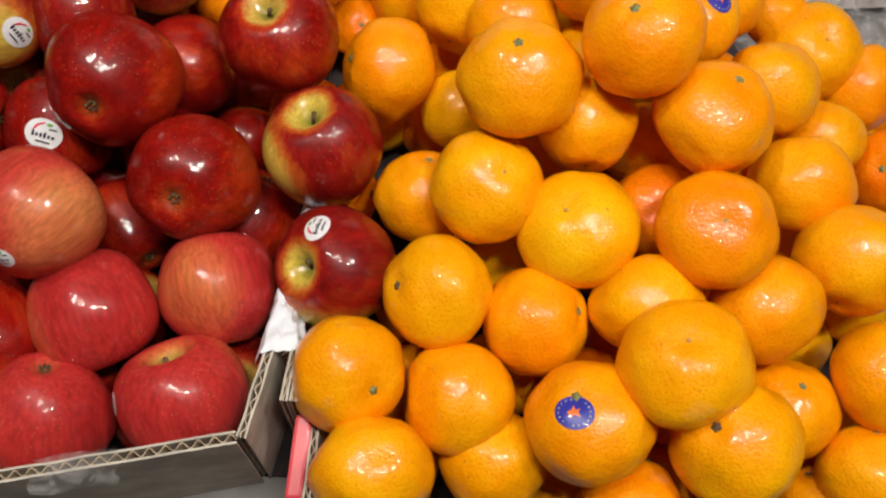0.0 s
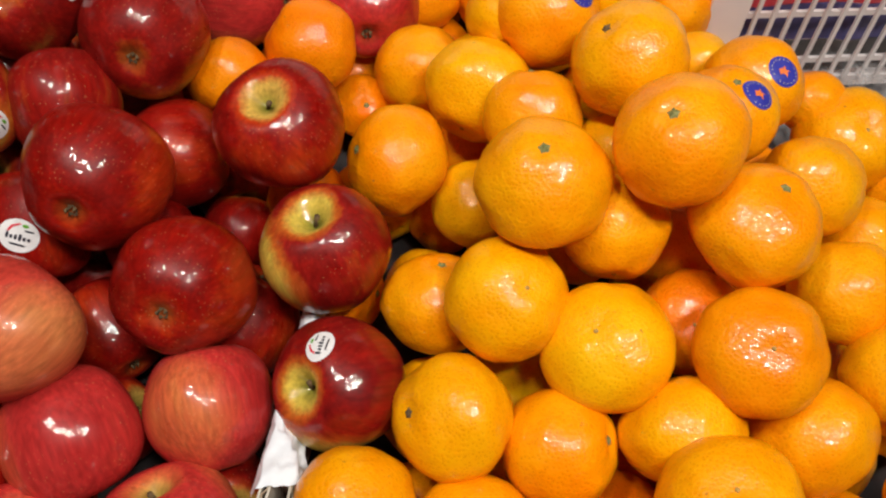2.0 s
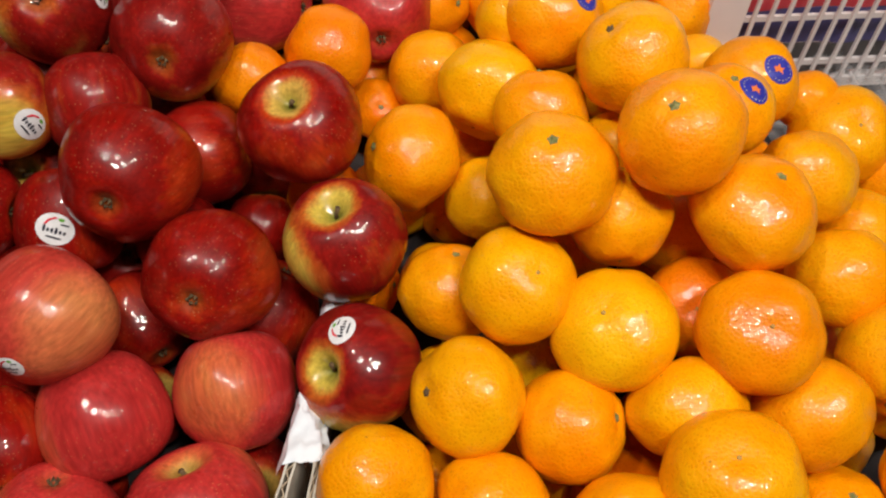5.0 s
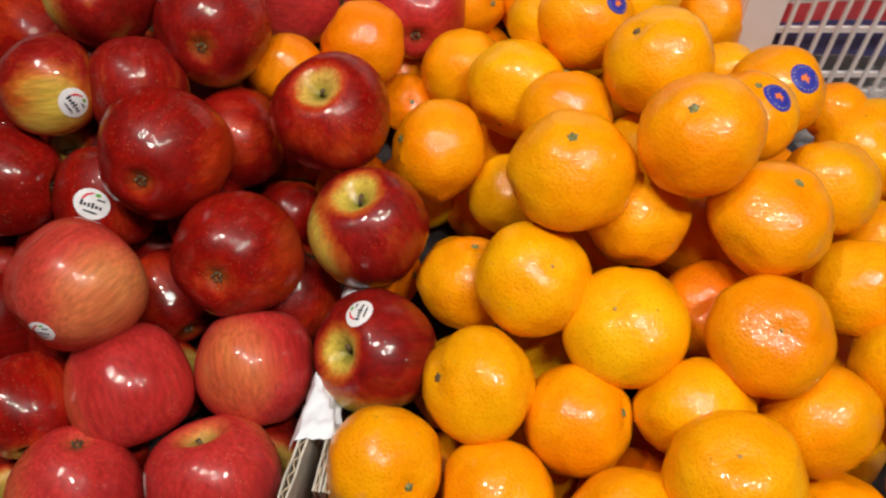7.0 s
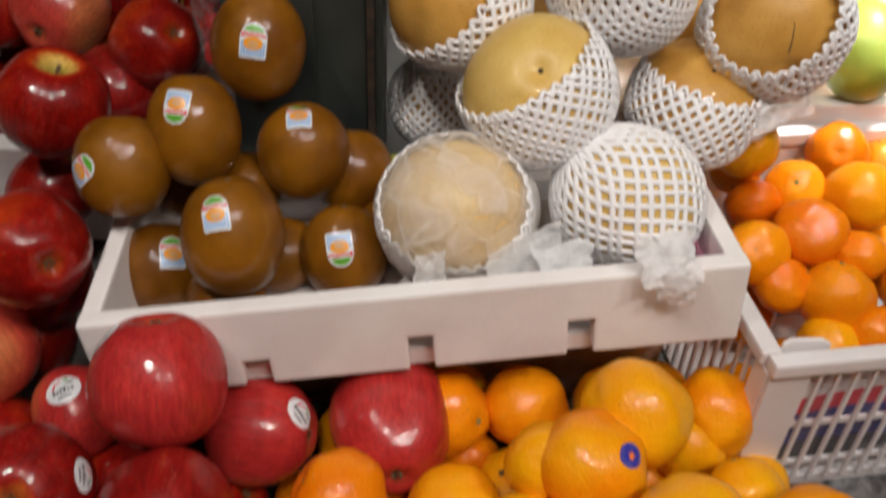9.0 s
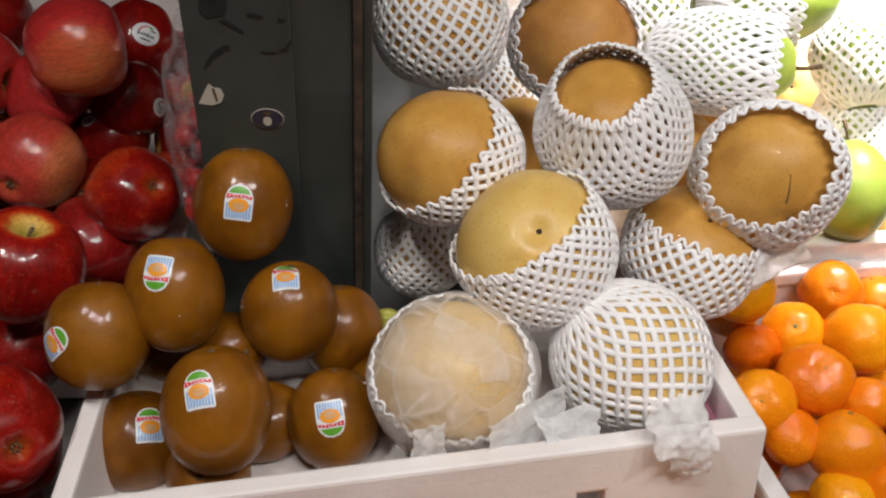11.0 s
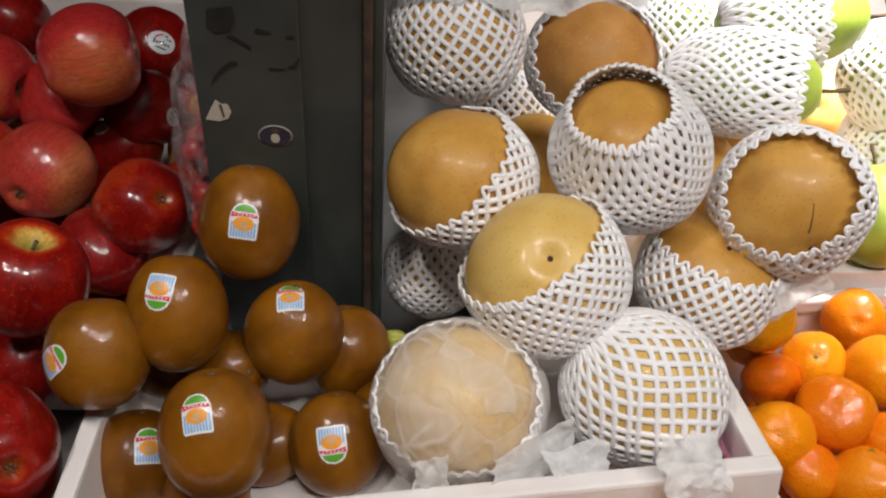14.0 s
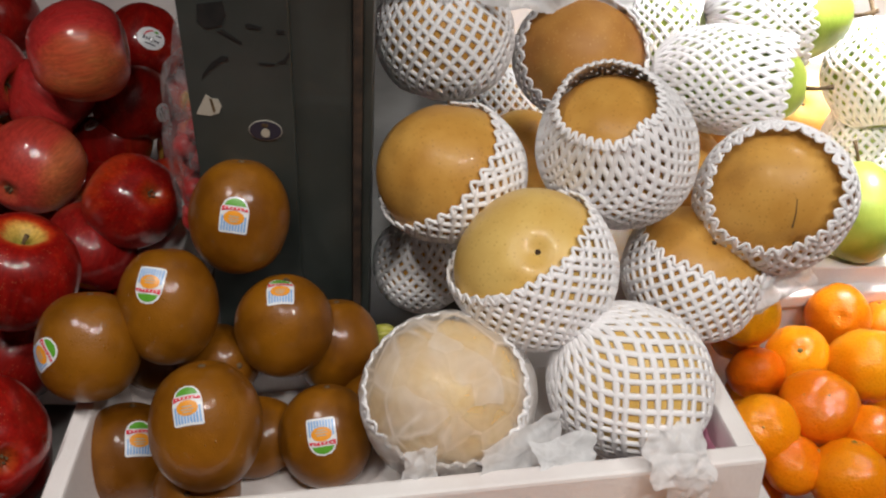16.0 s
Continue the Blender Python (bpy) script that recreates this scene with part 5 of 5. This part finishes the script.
apple(-0.3784, 0.8747, 0.9281, 0.0367, (0.95, -0.29, -0.11), squash=0.90, tone="apple_pink", group="apples in the back tray")
apple(-0.4199, 1.0285, 0.8907, 0.0339, (-0.08, 0.42, 0.90), squash=0.96, tone="apple_dark", group="apples in the back tray")
apple(-0.3694, 0.8005, 0.8998, 0.0348, (-0.48, 0.55, 0.68), squash=0.94, tone="apple_dark", group="apples in the back tray")
apple(-0.2997, 0.6415, 0.8523, 0.0307, (0.60, 0.58, 0.56), squash=1.00, tone="apple_dark", group="apples in the back tray")

# kiwis in the foam tray
kiwi(-0.1362, 0.6404, 0.9880, 0.0294, (0.05, 0.45, 0.89), squash=1.20, tone="kiwi", sticker=((0.054, -0.738, 0.672), (0.111, 0.673, 0.731), 19.7))
kiwi(-0.1725, 0.5951, 0.9588, 0.0279, (-0.05, 0.61, 0.79), squash=1.25, tone="kiwi", sticker=((-0.160, -0.329, 0.931), (-0.168, -0.920, -0.354), 19.1))
kiwi(-0.1095, 0.6045, 0.9338, 0.0295, (0.05, 0.38, 0.92), squash=1.10, tone="kiwi", sticker=((-0.021, -0.005, 1.000), (-0.094, 0.996, 0.003), 19.4))
kiwi(-0.2130, 0.5742, 0.9470, 0.0288, (0.00, 0.63, 0.78), squash=1.13, tone="kiwi", sticker=((-0.595, -0.631, 0.497), (0.640, 0.003, 0.769), 18.7))
kiwi(-0.1424, 0.5267, 0.9400, 0.0296, (-0.07, 0.56, 0.83), squash=1.22, tone="kiwi", sticker=((-0.156, -0.293, 0.943), (-0.140, 0.952, 0.273), 18.9))
kiwi(-0.1978, 0.5500, 0.8801, 0.0290, (0.08, 0.62, 0.78), squash=1.06, tone="kiwi", sticker=((0.417, -0.245, 0.875), (-0.176, 0.923, 0.342), 19.8))
kiwi(-0.0815, 0.5491, 0.9008, 0.0272, (-0.01, 0.60, 0.80), squash=1.14, tone="kiwi", sticker=((-0.050, -0.593, 0.804), (0.159, -0.799, -0.580), 20.1))
kiwi(-0.0790, 0.6141, 0.9054, 0.0271, (-0.03, 0.55, 0.83), squash=1.14, tone="kiwi")

# nashi pears in nets
nashi(0.0334, 0.5991, 0.9920, 0.0452, (0.13, 0.55, -0.83), tone="nashi_pale", net=((-0.53, 0.18, 0.83), 67, 34, 0.04, 0.000))
nashi(-0.0121, 0.6676, 1.0039, 0.0454, (0.06, 0.60, 0.80), tone="nashi", net=((-0.68, -0.11, 0.72), 74, 32, 0.03, 0.000))
nashi(0.0867, 0.6694, 1.0230, 0.0474, (0.58, 0.62, 0.53), tone="nashi", net=((-0.33, -0.29, 0.90), 34, 36, 0.06, 0.008))
nashi(0.1469, 0.6436, 0.9488, 0.0442, (-0.04, 0.27, -0.96), tone="nashi", net=((0.17, 0.24, 0.96), 64, 30, 0.02, 0.000))
nashi(0.1901, 0.6619, 0.9972, 0.0479, (-0.01, 1.00, 0.01), tone="nashi", sticker=((-0.149, -0.870, 0.469), (0.006, 0.474, 0.881), 17.3), net=((-0.40, -0.65, 0.65), 46, 30, 0.06, 0.004))
wrapped_pear = nashi(-0.0140, 0.5482, 0.9399, 0.0458, (0.09, 0.96, 0.27), tone="nashi_pale", net=((-0.12, -0.47, 0.87), 62, 30, 0.05, 0.000), label="nashi pear wrapped in milky tissue and a foam net")
nashi(0.0882, 0.5543, 0.9485, 0.0461, (0.46, 0.81, 0.37), tone="nashi_pale", net=((-0.72, 0.43, 0.55), 4, 28, 0.00, 0.000))
nashi(-0.0138, 0.7746, 1.0369, 0.0459, (0.17, 0.53, 0.83), tone="nashi", net=((-0.18, 0.42, 0.89), 30, 30, 0.02, 0.000))
nashi(0.0820, 0.7849, 1.0182, 0.0456, (0.44, 0.33, 0.84), tone="nashi_brown", net=((-0.08, -0.77, 0.63), 60, 28, 0.06, 0.000))
nashi(0.0484, 0.9020, 0.8904, 0.0431, (-0.03, 0.86, 0.50), tone="nashi", net=((-0.06, 0.51, 0.86), 20, 28, 0.00, 0.000))
nashi(-0.0210, 0.7000, 0.9000, 0.0370, (-0.65, 0.54, 0.54), tone="nashi", net=((-0.04, 0.26, 0.96), 20, 28, 0.00, 0.000))

# green pears in nets
green_fruit(0.1819, 0.7648, 1.0179, 0.0365, (0.92, -0.36, 0.15), squash=1.45, net=((0.92, -0.36, 0.15), 50, 30, 0.10, 0.010))
green_fruit(0.3050, 0.7410, 0.9245, 0.0332, (-0.03, 0.68, 0.74), squash=1.15, label="smooth green pear with a brown stalk")
green_fruit(0.1782, 0.9145, 0.9753, 0.0387, (-0.03, 0.68, 0.74), squash=1.15, net=((-0.03, 0.68, 0.74), 30, 26, 0.0, 0.0))
green_fruit(0.2404, 0.8428, 1.0254, 0.0359, (0.96, -0.18, 0.20), squash=1.55, net=((0.96, -0.18, 0.20), 62, 28, 0.06, 0.0))
green_fruit(0.3408, 0.8525, 0.9770, 0.0388, (-0.03, 0.68, 0.74), squash=1.15, net=((-0.03, 0.68, 0.74), 20, 26, 0.0, 0.0))
green_fruit(0.3473, 0.8370, 0.9167, 0.0332, (-0.03, 0.68, 0.74), squash=1.15, net=((-0.03, 0.68, 0.74), 30, 26, 0.04, 0.0))

# tissue round the pear at the tray's front
def tissue_wrap(ob, r, toward, up):
    turn = ob.matrix_world.to_3x3()
    inv = turn.inverted()
    m = axes(inv @ Vector(toward))
    verts, faces = [], []
    rings, seg = 40, 110
    for i in range(rings + 1):
        th = math.radians(80) * i / rings
        for k in range(seg):
            ph = 2 * math.pi * k / seg
            d = Vector((math.sin(th) * math.cos(ph), math.sin(th) * math.sin(ph), math.cos(th)))
            fold = 0.020 * noise.noise(d * 2.6) + 0.035 * max(0.0, 0.22 - abs(noise.noise(Vector((d.x * 5, d.y * 2.2, 4))))) + 0.030 * max(0.0, 0.15 - abs(noise.noise(d * 4.5 + Vector((7, 1, 2)))))
            ragged = 0.05 * noise.noise(Vector((2.5 * math.cos(ph), 2.5 * math.sin(ph), 8))) * i / rings
            verts.append(m @ (d * r * (1.015 + fold + ragged + 0.10 * max(0, th - 1.10))))
    for i in range(rings):
        for k in range(seg):
            a, b = i * seg + k, i * seg + (k + 1) % seg
            faces.append((a, b, b + seg, a + seg))
    return mesh_object("tissue", verts, faces, TISSUE, True, ob, "milky wrinkled tissue film")


tissue_wrap(wrapped_pear, 0.0470, (0.0, -0.68, 0.73), (0, 0, 1))


def torn_tissue(x, y, z, rx, rz, seed, w, d, h, label="torn white tissue hanging over the tray's rim"):
    ob = draped("tissue_scrap", pose(x, y, z, rx, 0, rz), 26, 26, w, crumple(seed, w, d, h), TISSUE_DENSE, label)
    tagged(ob, category="tissue")


torn_tissue(-0.030, 0.497, 0.945, 70, 12, 3.3, 0.018, 0.026, 0.005)
torn_tissue(0.024, 0.508, 0.948, 64, 30, 4.1, 0.052, 0.026, 0.0025, "thin white tissue flap between two pears")
torn_tissue(0.045, 0.503, 0.950, 35, 14, 12.1, 0.034, 0.020, 0.002, "thin white tissue flap between two pears")
torn_tissue(0.098, 0.493, 0.966, 38, 8, 6.6, 0.032, 0.030, 0.006)
torn_tissue(0.104, 0.4815, 0.955, 84, -4, 7.7, 0.022, 0.022, 0.003)
torn_tissue(0.196, 0.632, 0.957, 55, 30, 14.2, 0.060, 0.030, 0.014, "loose tissue film under a nashi pear")

torn_tissue(-0.020, 0.772, 1.086, 18, -6, 21.3, 0.080, 0.050, 0.020, "thin pinkish tissue bunched over a rear nashi pear")
torn_tissue(0.070, 0.800, 1.066, 25, 10, 23.7, 0.085, 0.040, 0.018, "thin pinkish tissue bunched over a rear nashi pear")
pink = draped("pink_paper", Matrix.Translation((0.128, 0.535, 0.925)) @ pose(0, 0, 0, 0, 78, 4), 12, 12, 0.05, crumple(11.0, 0.055, 0.075, 0.006), ink("pink_paper", (0.80, 0.30, 0.45), 0.6), "pink paper lining the side of the foam tray")

# bag of red grapes by the post
grapes = empty("bag_of_grapes", pose(-0.170, 0.712, 1.000))
tagged(grapes, "bag of small red fruit in clear film by the post", "bag")
rnd = random.Random(7)
verts, faces = [], []
for i in range(46):
    c = Vector((rnd.uniform(-0.007, 0.010), rnd.uniform(-0.02, 0.02), rnd.uniform(-0.075, 0.02)))
    v, f = turned(lambda th, ph: Vector((math.sin(th) * math.cos(ph), math.sin(th) * math.sin(ph), math.cos(th))) * 0.0085 + c, 12, 8)
    faces += [tuple(q + len(verts) for q in g) for g in f]
    verts += v
ob = mesh_object("grapes", verts, faces, SKIN["apple_pink"], True, grapes, "small red grapes")
ob["kind"] = "stuff"
wob = lumps(31, 0.28, 2.2)
v, f = turned(lambda th, ph: Vector((math.sin(th) * math.cos(ph) * 0.021, math.sin(th) * math.sin(ph) * 0.032, math.cos(th) * 0.082 - 0.012)) * wob((math.cos(ph) * math.sin(th), math.sin(ph) * math.sin(th), math.cos(th))), 40, 30)
mesh_object("clear_bag", v, f, FILM, True, grapes, "wrinkled clear film")

# the small yellow-green scrap between kiwis and pears
verts, faces = turned(lambda th, ph: Vector((math.sin(th) * math.cos(ph) * 0.0075 * (1 + 0.12 * math.cos(7 * ph)), math.sin(th) * math.sin(ph) * 0.0075 * (1 + 0.12 * math.cos(7 * ph)), math.cos(th) * 0.012)), 35, 14)
scrap = mesh_object("wrapper_twist", verts, faces, mottled("yellow_foil", (0.40, 0.40, 0.05), (0.6, 0.58, 0.12), 200, 0.3, coat=0.3))
scrap.matrix_world = Matrix.Translation((-0.052, 0.628, 0.900)) @ pose(0, 0, 0, 20, 60, 10)
tagged(scrap, "small yellow-green foil twist between the fruit", "wrapper")


# ---- the lower layers of fruit ----
def fill(make, count, x0, x1, y0, y1, floor_z, r0, r1, drop, seed, tones, edge=None, close=0.88):
    """Heaps more fruit under those in sight, wherever there is room."""
    rnd = random.Random(seed)
    tops = [(c, r) for c, r in PLACED if x0 - 0.03 < c.x < x1 + 0.03 and y0 - 0.03 < c.y < y1 + 0.03]
    made, tries = 0, 0
    while made < count and tries < 16000:
        tries += 1
        x, y, r = rnd.uniform(x0, x1), rnd.uniform(y0, y1), rnd.uniform(r0, r1)
        if edge and not edge(x, y, r):
            continue
        w = [(1 / ((c.x - x) ** 2 + (c.y - y) ** 2 + 2e-4) ** 2, c.z) for c, _ in tops]
        top = sum(a * b for a, b in w) / sum(a for a, _ in w) - drop
        if top < floor_z + r:
            top = floor_z + r + 0.001
        z = rnd.uniform(max(floor_z + r, top - 0.05), top)
        if all((c - Vector((x, y, z))).length > close * (r + q) for c, q in PLACED):
            a = Vector((rnd.gauss(0, 1), rnd.gauss(0, 1), rnd.gauss(0, 1))).normalized()
            make(x, y, z, r, tuple(a), tone=tones[made % len(tones)])
            made += 1


left_of = lambda x, y, r: (y < 0.47 or x < -0.26) and x + r < -0.083 + 0.19 * (y - 0.1) and y - r > 0.102 + 0.2 * (x + 0.08)
right_of = lambda x, y, r: not (y > 0.36 and x > 0.19) and x < 0.30 and x - r > -0.046 + 0.15 * (y - 0.1) if y < 0.24 else not (y > 0.36 and x > 0.19) and x - r > -0.05 - 0.35 * (y - 0.24)
fill(mandarin, 110, -0.10, 0.32, 0.09, 0.51, 0.766, 0.026, 0.030, 0.040, 5, ["mandarin", "mandarin_deep", "mandarin_yellow", "mandarin"], right_of)
fill(mandarin, 26, -0.10, 0.03, 0.20, 0.47, 0.771, 0.023, 0.026, 0.050, 15, ["mandarin_deep"], lambda x, y, r: x > -0.05 or y > 0.32, 0.80)
fill(apple, 70, -0.42, -0.05, 0.11, 0.56, 0.766, 0.031, 0.035, 0.042, 6, ["apple_dark"], left_of)
fill(apple, 60, -0.34, -0.07, 0.11, 0.46, 0.771, 0.024, 0.028, 0.050, 16, ["apple_dark"], lambda x, y, r: x + r < -0.083 + 0.19 * (y - 0.1) and y - r > 0.102 + 0.2 * (x + 0.08), 0.80)
fill(tangerine, 26, 0.20, 0.42, 0.50, 0.66, 0.79, 0.021, 0.024, 0.030, 7, ["tangerine", "tangerine_deep", "tangerine_yellow"])
fill(lambda *a, **k: apple(*a, **k, group="apples in the back tray"), 40, -0.50, -0.22, 0.70, 1.03, 0.785, 0.032, 0.035, 0.045, 8, ["apple_dark"])
fill(kiwi, 8, -0.19, -0.05, 0.52, 0.62, 0.862, 0.024, 0.026, 0.050, 9, ["kiwi"])
fill(nashi, 10, 0.0, 0.40, 0.76, 1.05, 0.80, 0.040, 0.044, 0.060, 10, ["nashi", "nashi_pale"])
